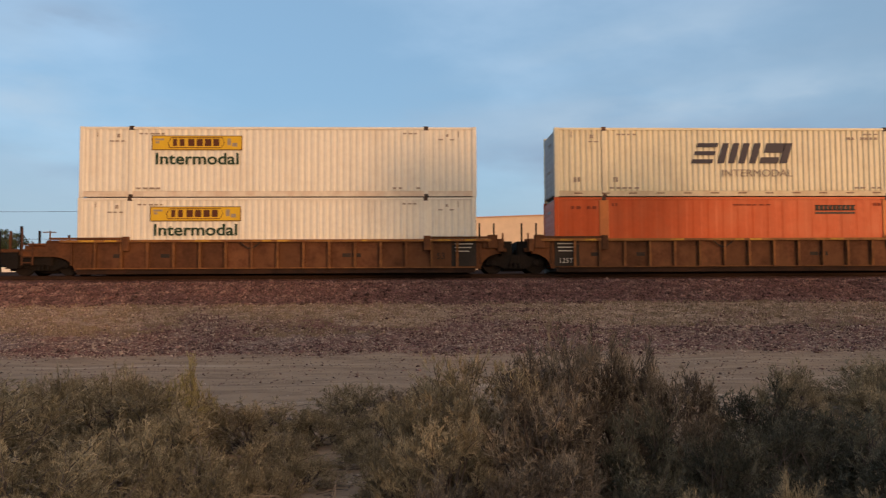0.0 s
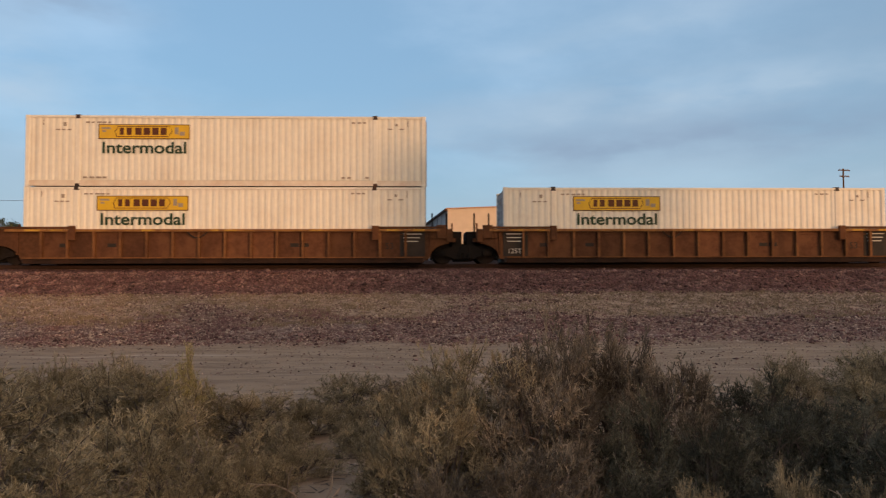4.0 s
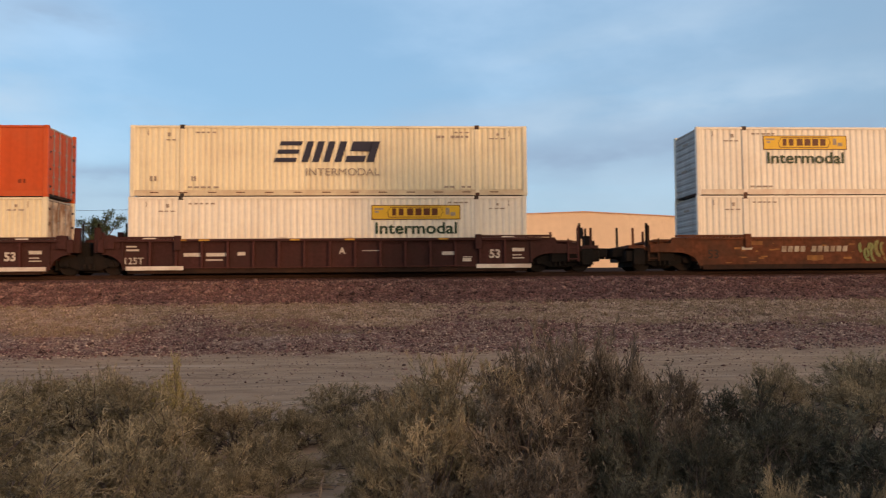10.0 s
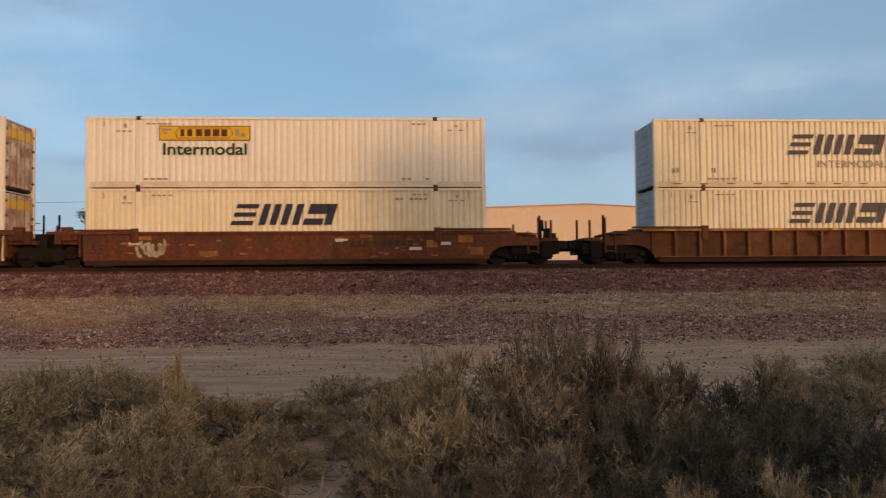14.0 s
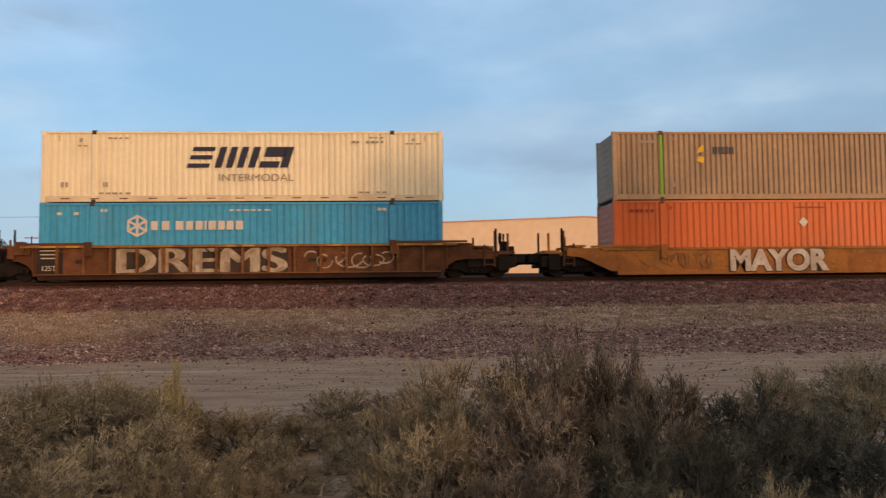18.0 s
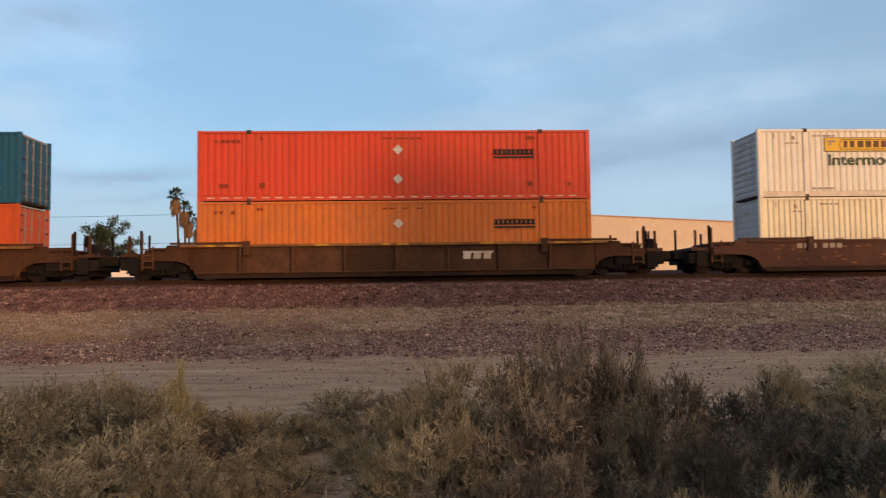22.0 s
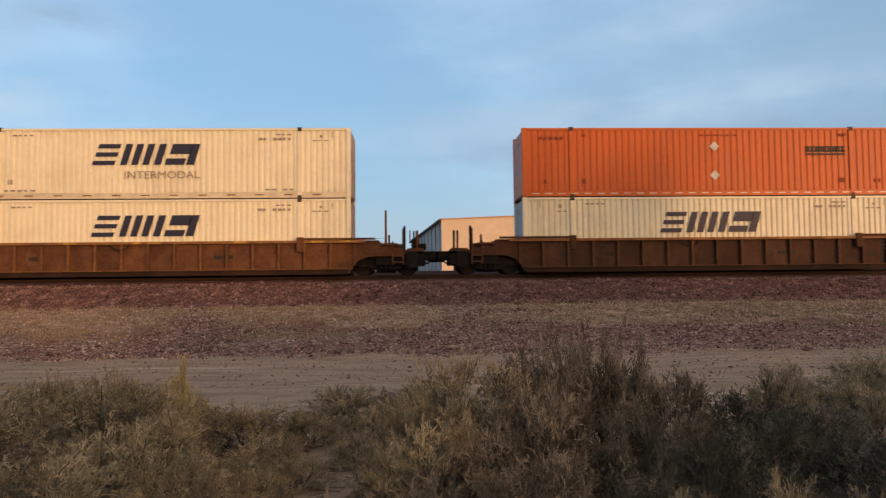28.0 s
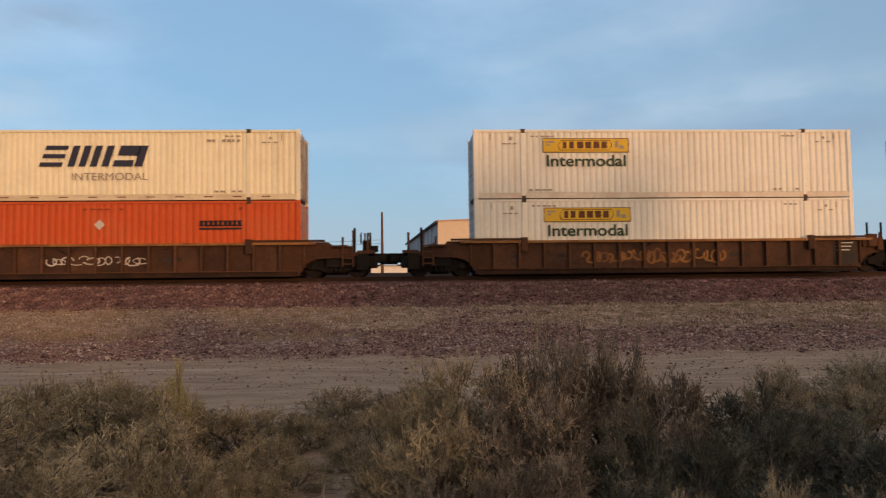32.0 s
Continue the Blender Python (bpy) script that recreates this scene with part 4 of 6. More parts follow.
        for k, (x, w, z, hh) in enumerate(shapes):
            put("slanted_bar", "slanted_bar%d" % k, "navy_ink", lambda: slab(parallelogram(0, w, 0, hh, lean), -0.004, 0.01), "slanted navy bar", at=(x, z0 + z))
        part("lettering", lettering("INTERMODAL", 0.3, "grey_ink", 3.0), root, "thin grey lettering", at=(7.05 - hl, f, top - 2.06))
        put("rail_mark", "rail_mark", "sign_brown", lambda: marks(*[(x, x + 0.35, 0.13, 0.17) for x in np.arange(0.8, 15.5, 1.15)]))
        put("number_mark", "number_mark", "grey_ink", lambda: marks(*dashes(0.8, 1.3, 0.62, 0.2, 3, rng), *dashes(2.45, 2.65, 0.62, 0.2, 2, rng), *dashes(12.4, 13.8, top - 0.5, 0.1, 7, rng)))
    if style.startswith("sn"):
        x, z = (11.0, top - 0.72) if style == "sn_post" else (12.1, top - 1.18)
        put("dark_mark", "dark_mark", "black", lambda: marks(*[(a, a + 0.13, 0.16, 0.36) for a in np.arange(0.02, 1.7, 0.19)], (0, 1.72, 0.14, 0.19), (0, 1.72, 0.33, 0.37), (0.0, 1.7, 0, 0.08)), "dark bar-shaped emblem", at=(x, z))
        if style != "sn_post":
            for zz in (0.8, 2.02) if style in ("sn_red", "sn_pair") else (0.95,):
                put("placard", "placard", "white_ink", lambda: slab([(0, -0.21), (0.21, 0), (0, 0.21), (-0.21, 0)], -0.008, 0.01), "white diamond placard", at=(8.15, top - zz))
            put("rail_mark", "rail_mark", "reflect", lambda: marks(*[(q, q + 0.3, 0.12, 0.155) for q in np.arange(0.4, 15.8, 0.55)]))
    if style.startswith("ch"):
        hexa = [(0.46 * math.sin(k * math.pi / 3), 0.46 * math.cos(k * math.pi / 3)) for k in range(6)]

        def badge():
            out = []
            for k in range(6):
                (a, b), (c, d) = hexa[k], hexa[(k + 1) % 6]
                out.append(slab([(a, b), (c, d), (c * 0.78, d * 0.78), (a * 0.78, b * 0.78)], -0.004, 0.01))
                nx, nz = -b * 0.1, a * 0.1
                out.append(slab([(nx, nz), (-nx, -nz), (a * 0.75 - nx, b * 0.75 - nz), (a * 0.75 + nx, b * 0.75 + nz)], -0.004 - 0.001 * k, 0.01))
            return joined(*out)
        put("hexagon_mark", "hexagon_mark", "white_ink", badge, "white hexagon emblem", at=(3.85, top - 0.95))
        put("white_mark", "white_mark", "white_ink", lambda: marks(*[(a, a + w, 0, 0.36) for a, w in ((0, 0.26), (0.42, 0.3), (0.98, 0.3), (1.38, 0.28), (1.76, 0.28), (2.12, 0.08), (2.28, 0.3), (2.66, 0.26), (3.0, 0.28), (3.36, 0.3))]), "white bar-shaped emblem", at=(4.4, top - 1.12))
    if style == "tan":
        put("dark_mark", "tan_mark", "navy_ink", lambda: marks((0, 0.2, 0, 0.3), (0.26, 0.46, 0, 0.3), (0.52, 0.68, 0, 0.3), (0.74, 0.9, 0, 0.3)), "dark bar-shaped emblem", at=(4.3, top - 0.95))
        put("yellow_mark", "tan_yellow", "yellow", lambda: joined(slab([(0, 0), (0.3, 0.12), (0.3, 0.4), (0.1, 0.25)], -0.004, 0.01), slab([(0, -0.3), (0.28, -0.42), (0.34, -0.15), (0.1, -0.1)], -0.004, 0.01)), "faded yellow emblem", at=(3.6, top - 0.95))
    return root


def build_short_container(paint, label, emblem):
    """A 20-foot container, half of a pair that fills a well."""
    root = new("short_container")
    tagged(root, label, "container", "double-stacked containers on the train")
    ln, hi = 6.058, 2.59
    hl, hw = ln / 2, WIDE / 2 - 0.08
    for turn in (0, 180):
        piece("side_panel", "short_side", paint, root, lambda: corrugated(ln - 0.3, 0.15, hi - 0.1, 0.278, 0.04), at=(0, -hw + 0.015 if not turn else hw - 0.015, 0), turn=turn)
        piece("end_panel", "short_end", paint, root, lambda: corrugated(2 * hw - 0.3, 0.12, hi - 0.1, 0.25, 0.04), at=(hl - 0.015 if turn else -hl + 0.015, 0, 0), turn=90 if turn else -90)
    piece("roof", "short_roof", paint, root, lambda: boxes((-hl + 0.1, hl - 0.1, -hw + 0.05, hw - 0.05, hi - 0.08, hi - 0.03)))
    piece("floor", "short_floor", "casting", root, lambda: boxes((-hl + 0.1, hl - 0.1, -hw + 0.05, hw - 0.05, 0.05, 0.15)))
    for y in (-1, 1):
        a, b = sorted((y * hw, y * (hw - 0.08)))
        piece("top_rail", "short_top" + str(y), paint, root, lambda: boxes((-hl + 0.16, hl - 0.16, a, b, hi - 0.1, hi - 0.02)))
        piece("bottom_rail", "short_low" + str(y), paint, root, lambda: boxes((-hl + 0.16, hl - 0.16, a, b, 0.02, 0.15)))
        for x in (-1, 1):
            piece("corner_post", "short_post", paint, root, lambda: boxes((-0.08, 0.08, -0.08, 0.08, 0.12, hi - 0.12), chamfer=0.02), at=(x * (hl - 0.08), y * (hw - 0.08), 0))
            for z in (0, hi - 0.12):
                piece("corner_casting", "short_casting", paint, root, lambda: boxes((-0.085, 0.085, -0.08, 0.08, 0, 0.12), chamfer=0.02), at=(x * (hl - 0.083), y * (hw - 0.078), z))
    f = -hw - 0.004
    if emblem == "upright":
        piece("white_mark", "upright_mark", "white_ink", root, lambda: marks(*[(0, 0.34, z, z + 0.06) for z in (2.1, 1.75, 1.4, 1.05)], *[(0.13, 0.21, z, z + 0.26) for z in (1.85, 1.5, 1.15)]), "white upright emblem", at=(-hl + 0.75, f, 0))
        piece("stencil", "upright_stencil", "white_ink", root, lambda: marks((0, 0.12, 1.2, 1.5), (0, 0.12, 1.7, 2.0), (0.3, 0.4, 1.3, 1.9)), "small faded stencils", at=(hl - 0.75, f, 0))
    else:
        arc = [(q, 1.72 + 0.5 * math.sin(q * 1.1)) for q in np.linspace(0, 1.4, 9)]
        piece("white_arc", "white_arc", "white_ink", root, lambda: slab(arc + [(q, z + 0.14 * math.sin(q * 2.2)) for q, z in reversed(arc[1:-1])], -0.004, 0.01), "white curved emblem", at=(-hl + 1.75, f, 0))
        piece("white_mark", "white_name", "white_ink", root, lambda: marks(*[(a, a + 0.48, 1.05, 1.5) for a in (0, 0.58, 1.2, 2.15, 2.75, 3.35)]), "white bar-shaped emblem", at=(-hl + 1.05, f, 0))
        piece("stencil", "name_stencil", "white_ink", root, lambda: marks((0, 0.1, 1.2, 1.5), (0, 0.1, 1.7, 2.2), (0.3, 0.4, 1.3, 2.2)), "small faded stencils", at=(hl - 0.85, f, 0))
    return root

# ---- well cars ----
JOINT, COUPLED = "joint", "coupled"
HALF = LONG / 2
CARS = {
    # paint, top of side, ribs apart, label
    "brown": ("brown_car", 1.42, 1.04, "rusty orange-brown ribbed well car"),
    "maroon": ("maroon_car", 1.42, 1.02, "maroon ribbed well car with white stencils"),
    "smooth": ("rust_car", 1.38, 0, "rust-red smooth-sided well car with faded spray paint"),
    "amber": ("amber_car", 1.16, 0, "yellow-orange low-sided well car with sprayed lettering"),
    "sparse": ("umber_car", 1.4, 2.1, "rusty brown well car with widely spaced ribs"),
    "dark": ("dark_car", 1.35, 0, "dark maroon smooth-sided well car"),
}


def side_outline(kind, top, left, right):
    """The outline of a side: long and straight below, cut away over the trucks at either end."""
    def end(how):
        if kind == "amber":
            return [(8.25, 0.2), (9.5, 0.78), (10.1, 0.84), (10.1, top)]
        if kind in ("smooth", "dark") and how == JOINT:
            return [(HALF - 0.02, 0.2), (HALF + 0.02, top)]
        if how == JOINT:
            arc = [(HALF + 0.98 - 0.8 * math.cos(a), 0.2 + 0.62 * math.sin(a)) for a in np.linspace(0.1, math.pi / 2, 7)]
            return [(HALF + 0.18, 0.2)] + arc + [(HALF + 1.0, 1.2), (HALF + 0.7, 1.32), (HALF + 0.68, top)]
        arc = [(HALF + 0.97 - 0.9 * math.cos(a), 0.2 + 0.56 * math.sin(a)) for a in np.linspace(0.1, math.pi / 2, 7)]
        return [(HALF + 0.06, 0.2)] + arc + [(HALF + 2.1, 0.78), (HALF + 2.1, 1.08), (HALF + 1.25, 1.14), (HALF + 1.2, top - 0.06), (HALF + 1.15, top)]
    return end(right) + [(-x, z) for x, z in reversed(end(left))]


def wheel_profile():
    return [(-0.76 - 0.07, 0.07), (-0.83, 0.2), (-0.83, 0.42), (-0.75, 0.425), (-0.715, 0.45), (-0.69, 0.44), (-0.7, 0.35), (-0.73, 0.2), (-0.69, 0.1), (-0.6, 0.085), (0.6, 0.085), (0.69, 0.1), (0.73, 0.2), (0.7, 0.35), (0.69, 0.44), (0.715, 0.45), (0.75, 0.425), (0.83, 0.42), (0.83, 0.2), (0.83, 0.07), (1.05, 0.07), (1.05, 0.01)]


def build_truck(car, x):
    truck = piece("truck", "truck_bolster", "truck", car, lambda: boxes((-0.2, 0.2, -1.1, 1.1, 0.42, 0.72), (-0.3, 0.3, -0.4, 0.4, 0.72, 0.86), chamfer=0.04), "greasy black cast-steel truck", at=(x, 0, 0))
    frame_line = [(-1.2, 0.42), (-1.15, 0.58), (-0.75, 0.64), (-0.45, 0.76), (0.45, 0.76), (0.75, 0.64), (1.15, 0.58), (1.2, 0.42), (1.1, 0.32), (0.75, 0.34), (0.42, 0.2), (-0.42, 0.2), (-0.75, 0.34), (-1.1, 0.32)]
    for y in (-1, 1):
        a, b = sorted((y * 0.93, y * 1.06))
        piece("side_frame", "side_frame" + str(y), "truck", truck, lambda: slab(frame_line, a, b))
        piece("spring_nest", "spring_nest", "truck", truck, lambda: joined(*[rod((q, 0, 0.24), (q, 0, 0.44), 0.065, 8) for q in (-0.2, 0, 0.2)]), at=(0, y * 1.1, 0))
        for q in (-0.89, 0.89):
            piece("bearing_cap", "bearing_cap", "truck", truck, lambda: lathe([(-0.06, 0.05), (-0.05, 0.12), (0.05, 0.12), (0.06, 0.05)], 12), at=(q, y * 1.1, 0.43))
    piece("brake_rigging", "brake_rigging", "truck", truck, lambda: boxes((-1.36, -1.3, -1.0, 1.0, 0.2, 0.6), (1.3, 1.36, -1.0, 1.0, 0.2, 0.6), (-0.4, 0.4, -0.6, 0.6, 0.12, 0.4), (-1.3, 1.3, -0.35, -0.25, 0.5, 0.6), (-1.3, 1.3, 0.25, 0.35, 0.5, 0.6)), "black brake beams")
    for q in (-0.89, 0.89):
        ws = piece("wheelset", "wheelset", "wheel", truck, lambda: lathe(wheel_profile(), 24), "worn steel wheelset", at=(q, 0, 0.43))
        WHEELS.append((ws, car, x + q))
    return truck


WHEELS = []


def build_end(car, kind, how, sign, paint, top):
    """Platform, hand posts, brake gear and coupler of one end."""
    def at_end(spans):
        return [(*sorted((sign * a, sign * b)), c, d, e, f) for a, b, c, d, e, f in spans]
    s = str(sign) + how + kind
    raise_ = 0.1
    for y in (-1.42, 1.42):
        piece("end_plate", "end_plate" + s, paint, car, lambda: boxes(*at_end([(6.05, HALF + (1.0 if how == COUPLED else 0.75), -0.09, 0.09, top + 0.02, top + raise_)])), at=(0, y, 0))
    piece("bulkhead", "bulkhead" + s, paint, car, lambda: boxes(*at_end([(HALF + 0.12, HALF + 0.2, -1.4, 1.4, 0.4, top - 0.1)])))
    if how == COUPLED:
        piece("platform", "platform" + s, paint, car, lambda: boxes(*at_end([(HALF + 0.2, HALF + 2.3, -1.25, 1.25, 0.86, 1.02), (HALF + 2.3, HALF + 2.98, -1.3, 1.3, 0.95, 1.08), (HALF + 1.3, HALF + 2.1, -1.2, -0.7, 1.08, 1.22), (HALF + 1.2, HALF + 1.9, -1.35, 1.35, 1.22, 1.3)])))
        piece("end_sill", "end_sill" + s, "truck", car, lambda: boxes(*at_end([(HALF + 1.0, HALF + 3.05, -1.22, 1.22, 0.42, 0.858)]), chamfer=0.04), "black deep end sill")
        piece("step", "step" + s, "truck", car, lambda: boxes(*at_end([(HALF + 2.3, HALF + 2.75, -1.32, -1.24, 0.3, 0.94), (HALF + 2.3, HALF + 2.75, -1.4, -1.24, 0.28, 0.32)])), "black side step")
        piece("coupler", "coupler" + s, "truck", car, lambda: joined(boxes(*at_end([(HALF + 2.2, HALF + 3.3, -0.12, 0.12, 0.66, 0.9), (HALF + 3.2, HALF + 3.56, -0.2, 0.2, 0.55, 1.0), (HALF + 2.9, HALF + 3.5, -0.75, 0.3, 0.62, 0.98)]), chamfer=0.03), boxes(*at_end([(HALF + 0.9, HALF + 2.4, -0.35, 0.35, 0.62, 0.88)]))))
        for k, (x, y) in enumerate(((2.2, -1.28), (2.72, -1.1), (2.72, 1.2), (1.5, 1.3))):
            piece("hand_post", "hand_post" + str(k % 2), paint if k % 2 else "truck", car, lambda: boxes((-0.045, 0.045, -0.03, 0.03, 0, 0.98 - 0.18 * (k % 2))), at=(sign * (HALF + x), y, 1.02))
        piece("ladder", "ladder" + s, "maroon_rib" if kind == "maroon" else "umber_rib", car, lambda: boxes(*at_end([(HALF + 1.68, HALF + 1.74, -1.38, -1.32, 0.42, 1.36), (HALF + 2.1, HALF + 2.16, -1.38, -1.32, 0.42, 1.9)] + [(HALF + 1.74, HALF + 2.1, -1.37, -1.33, z, z + 0.05) for z in (0.5, 0.74, 0.98, 1.22)])), "worn side ladder with four rungs")
        piece("air_hose", "air_hose" + s, "truck", car, lambda: joined(*[rod((sign * (HALF + 2.9 + 0.1 * i), -0.4, 0.75 - 0.28 * math.sin(i * 0.7)), (sign * (HALF + 3.0 + 0.1 * i), -0.4, 0.75 - 0.28 * math.sin((i + 1) * 0.7)), 0.03, 6) for i in range(5)]))
        if sign > 0:
            piece("brake_gear", "brake_gear" + s, "truck", car, lambda: joined(boxes((0, 0.3, -0.9, -0.5, 0, 0.42), (0.05, 0.12, -0.75, -0.68, 0.42, 0.75), (0.3, 0.6, -0.3, 0.4, 0, 0.25)), rod((-0.05, -0.72, 0.55), (-0.1, -0.72, 0.55), 0.24, 14)), "black brake wheel and gear box", at=(HALF + 2.5, 0, 1.08))
    else:
        piece("platform", "platform" + s, paint, car, lambda: boxes(*at_end([(HALF + 0.2, HALF + 1.25, -1.25, 1.25, 0.9, 1.05), (HALF + 0.25, HALF + 0.85, -1.42, -1.1, 1.05, 1.34), (HALF + 0.25, HALF + 0.85, 1.1, 1.42, 1.05, 1.34)])))
        piece("joint_beam", "joint_beam" + s, "truck", car, lambda: boxes(*at_end([(HALF + 0.2, HALF + 1.56, -0.4, 0.4, 0.6, 1.0), (HALF + 1.05, HALF + 1.52, -0.95, 0.95, 0.7, 1.34)]), chamfer=0.05), "dark articulation beam")
        for y in (-1.36, 1.36):
            piece("guide_block", "guide_block" + s, paint, car, lambda: boxes(*at_end([(HALF + 0.46, HALF + 0.86, -0.14, 0.14, 1.05, 1.58), (HALF + 0.86, HALF + 1.12, -0.12, 0.12, 0.9, 1.42)]), chamfer=0.03), "worn upright guide block", at=(0, y, 0))
        if kind == "maroon":
            for y in (-1.2, 1.2):
                piece("end_post", "end_post" + s, paint, car, lambda: boxes((-0.11, 0.11, -0.12, 0.12, 0.9, 1.9), chamfer=0.03), "maroon upright end post", at=(sign * (HALF + 1.2), y, 0))
        for k, (x, y, h) in enumerate(((0.35, 1.3, 1.25), (1.0, 1.32, 1.25), (0.62, -1.36, 0.55), (1.1, -1.25, 0.62))):
            piece("hand_post", "joint_post" + str(k), "truck" if k < 2 else paint, car, lambda: boxes((-0.035, 0.035, -0.03, 0.03, 0, h)), at=(sign * (HALF + x), y, 1.05))


def build_car(kind, left, right, umber=False):
    paint, top, gap, label = CARS[kind]
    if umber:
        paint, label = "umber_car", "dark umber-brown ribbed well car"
    car = new("well_car")
    tagged(car, label, "railcar", "well cars of the train")
    line = side_outline(kind, top, left, right)
    s = kind + left + right
    ribs = [] if not gap else [q * gap for q in range(-int(7.6 / gap), int(7.6 / gap) + 1)]
    # ribs painted lighter than the panels, for the sun on their raised faces
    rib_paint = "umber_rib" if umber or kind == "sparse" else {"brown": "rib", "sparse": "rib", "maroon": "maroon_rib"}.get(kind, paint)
    for y in (-1, 1):
        a, b = sorted((y * 1.335, y * 1.31)) if gap else sorted((y * 1.46, y * 1.36))
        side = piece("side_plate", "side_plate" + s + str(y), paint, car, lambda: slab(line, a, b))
        e = HALF + 0.6
        a, b = sorted((y * 1.53, y * 1.33))
        piece("top_chord", "top_chord" + kind + str(y), "edge_rail" if kind in ("brown", "sparse", "amber") else paint, car, lambda: boxes((-e, e, a, b, top - 0.1, top)), "worn top chord")
        a2, b2 = sorted((y * 1.47, y * 1.3))
        # near-black sill: the shadow band along the car's foot is in its colour
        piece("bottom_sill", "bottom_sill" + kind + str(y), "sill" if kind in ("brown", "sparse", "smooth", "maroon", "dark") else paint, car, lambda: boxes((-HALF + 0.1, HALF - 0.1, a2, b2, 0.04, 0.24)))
        if gap:
            a3, b3 = sorted((y * 1.54, y * 1.34))
            piece("bottom_flange", "bottom_flange" + kind + str(y), rib_paint, car, lambda: boxes((-HALF + 0.1, HALF - 0.1, a3, b3, 0.243, 0.285)), "worn lower flange")
        for x in ribs:
            piece("rib", "rib" + kind, rib_paint, side, lambda: boxes((-0.05, 0.05, -0.08, 0.08, 0.288, top - 0.105)), at=(x, y * 1.42, 0))
        for x in ribs[:-1]:
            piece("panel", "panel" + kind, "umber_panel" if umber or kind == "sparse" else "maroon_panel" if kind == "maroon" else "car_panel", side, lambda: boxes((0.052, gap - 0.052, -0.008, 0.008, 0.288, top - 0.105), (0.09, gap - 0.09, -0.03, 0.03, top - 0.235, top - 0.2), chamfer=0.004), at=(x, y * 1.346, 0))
        for x in (-6.05, 6.05):
            piece("guide_bracket", "guide_bracket" + kind, paint, car, lambda: boxes((-0.14, 0.14, -0.07, 0.07, top - 0.45, top + 0.13), chamfer=0.03), at=(x, y * 1.5, 0))
    piece("well_floor", "well_floor", "casting", car, lambda: boxes(*[(x - 0.25, x + 0.25, -1.38, 1.38, 0.08, 0.24) for x in (-7.8, -6.1, -3, 0, 3, 6.1, 7.8)], (-8.0, 8.0, -0.4, -0.2, 0.06, 0.2), (-8.0, 8.0, 0.2, 0.4, 0.06, 0.2)))
    for how, sign in ((left, -1), (right, 1)):
        build_end(car, kind, how, sign, paint, top)
        if how == COUPLED:
            build_truck(car, sign * (HALF + 1.4))
        elif sign > 0:
            build_truck(car, HALF + 1.61)
    f = -1.358 if gap else -1.464
    rng = random.Random(kind)
    if kind == "brown":
        for x, w in ((-8.1, 1.0), (7.05, 1.05)):
            if (left if x < 0 else right) == JOINT or x > 0 and right == JOINT:
                pan = piece("stencil_panel", "stencil_panel", "panel", car, lambda: boxes((0, 1.02, -0.01, 0.01, 0.3, 1.36)), "black stencil panel", at=(x, f, 0))
                tagged(piece("stencil", "panel_stencil", "white_ink", pan, lambda: boxes(*[(0.12 + 0.02 * i, 0.88 - 0.07 * i, -0.016, -0.01, 1.2 - 0.15 * i, 1.24 - 0.15 * i) for i in range(3)]), "faded white stencil lines"), kind="stuff")
                if x < 0:
                    part("lettering", lettering("125T", 0.2, "white_ink"), pan, "white stencilled lettering", at=(0.22, -0.014, 0.42))
        if right == JOINT:
            part("lettering", lettering("53", 0.26, "panel"), car, "black stencilled number", at=(6.45, f - 0.01, 0.6))
        tagged(piece("stencil", "side_stencil", "panel", car, lambda: boxes(*[(x, x + 0.35, -0.006, 0, 0.7, 0.85) for x in (-6.6, -4.7, 2.6, 3.0)]), "faded dark stencils", at=(0, f, 0)), kind="stuff")
        piece("chain", "hanging_chain", "panel", car, lambda: joined(*[rod((-1.55 + 0.18 * i, f - 0.12, 1.36 - 0.3 * math.sin(i * math.pi / 5)), (-1.55 + 0.18 * (i + 1), f - 0.12, 1.36 - 0.3 * math.sin((i + 1) * math.pi / 5)), 0.025, 6) for i in range(5)]), "hanging black chain")
    if kind in ("brown", "sparse") and not umber:
        tagged(piece("chord_patch", "chord_patch" + kind, "chord_yellow", car, lambda: boxes(*[(x, x + w, -0.006, 0, top - 0.09, top - 0.012) for x, w in ((-7.9, 0.6), (-6.9, 0.5), (-3.3, 0.55), (-0.6, 0.35), (0.0, 0.5), (3.4, 0.55), (6.5, 0.5), (7.6, 0.45))]), "worn yellow patches on the chord", at=(0, -1.53, 0)), kind="stuff")
    if kind == "maroon":
        for x in (-8.05, 5.95):
            piece("reflective_strip", "reflective_strip", "reflect", car, lambda: boxes((0, 2.25, -0.02, 0, 0.17, 0.33)), "white reflective strip", at=(x, -1.54, 0))
        part("lettering", lettering("125T", 0.27, "white_ink"), car, "white stencilled lettering", at=(-8.15, f - 0.01, 0.42))
        part("lettering", lettering("53", 0.36, "white_ink", bold=0.03), car, "white stencilled number", at=(6.5, f - 0.01, 0.58))
        letter = {(COUPLED, JOINT): "B", (JOINT, JOINT): "C", (JOINT, COUPLED): "A"}[left, right]
        part("lettering", lettering(letter, 0.27, "white_ink", bold=0.03), car, "white stencilled letter", at=(0.35, f - 0.01, 0.78))
        tagged(piece("chord_patch", "maroon_patch", "chord_yellow", car, lambda: boxes(*[(x, x + w, -0.006, 0, top - 0.085, top - 0.015) for x, w in ((-6.2, 0.5), (-5.2, 0.4), (-1.6, 0.4), (0.6, 0.4), (4.4, 0.4))]), "worn orange patches on the chord", at=(0, -1.53, 0)), kind="stuff")
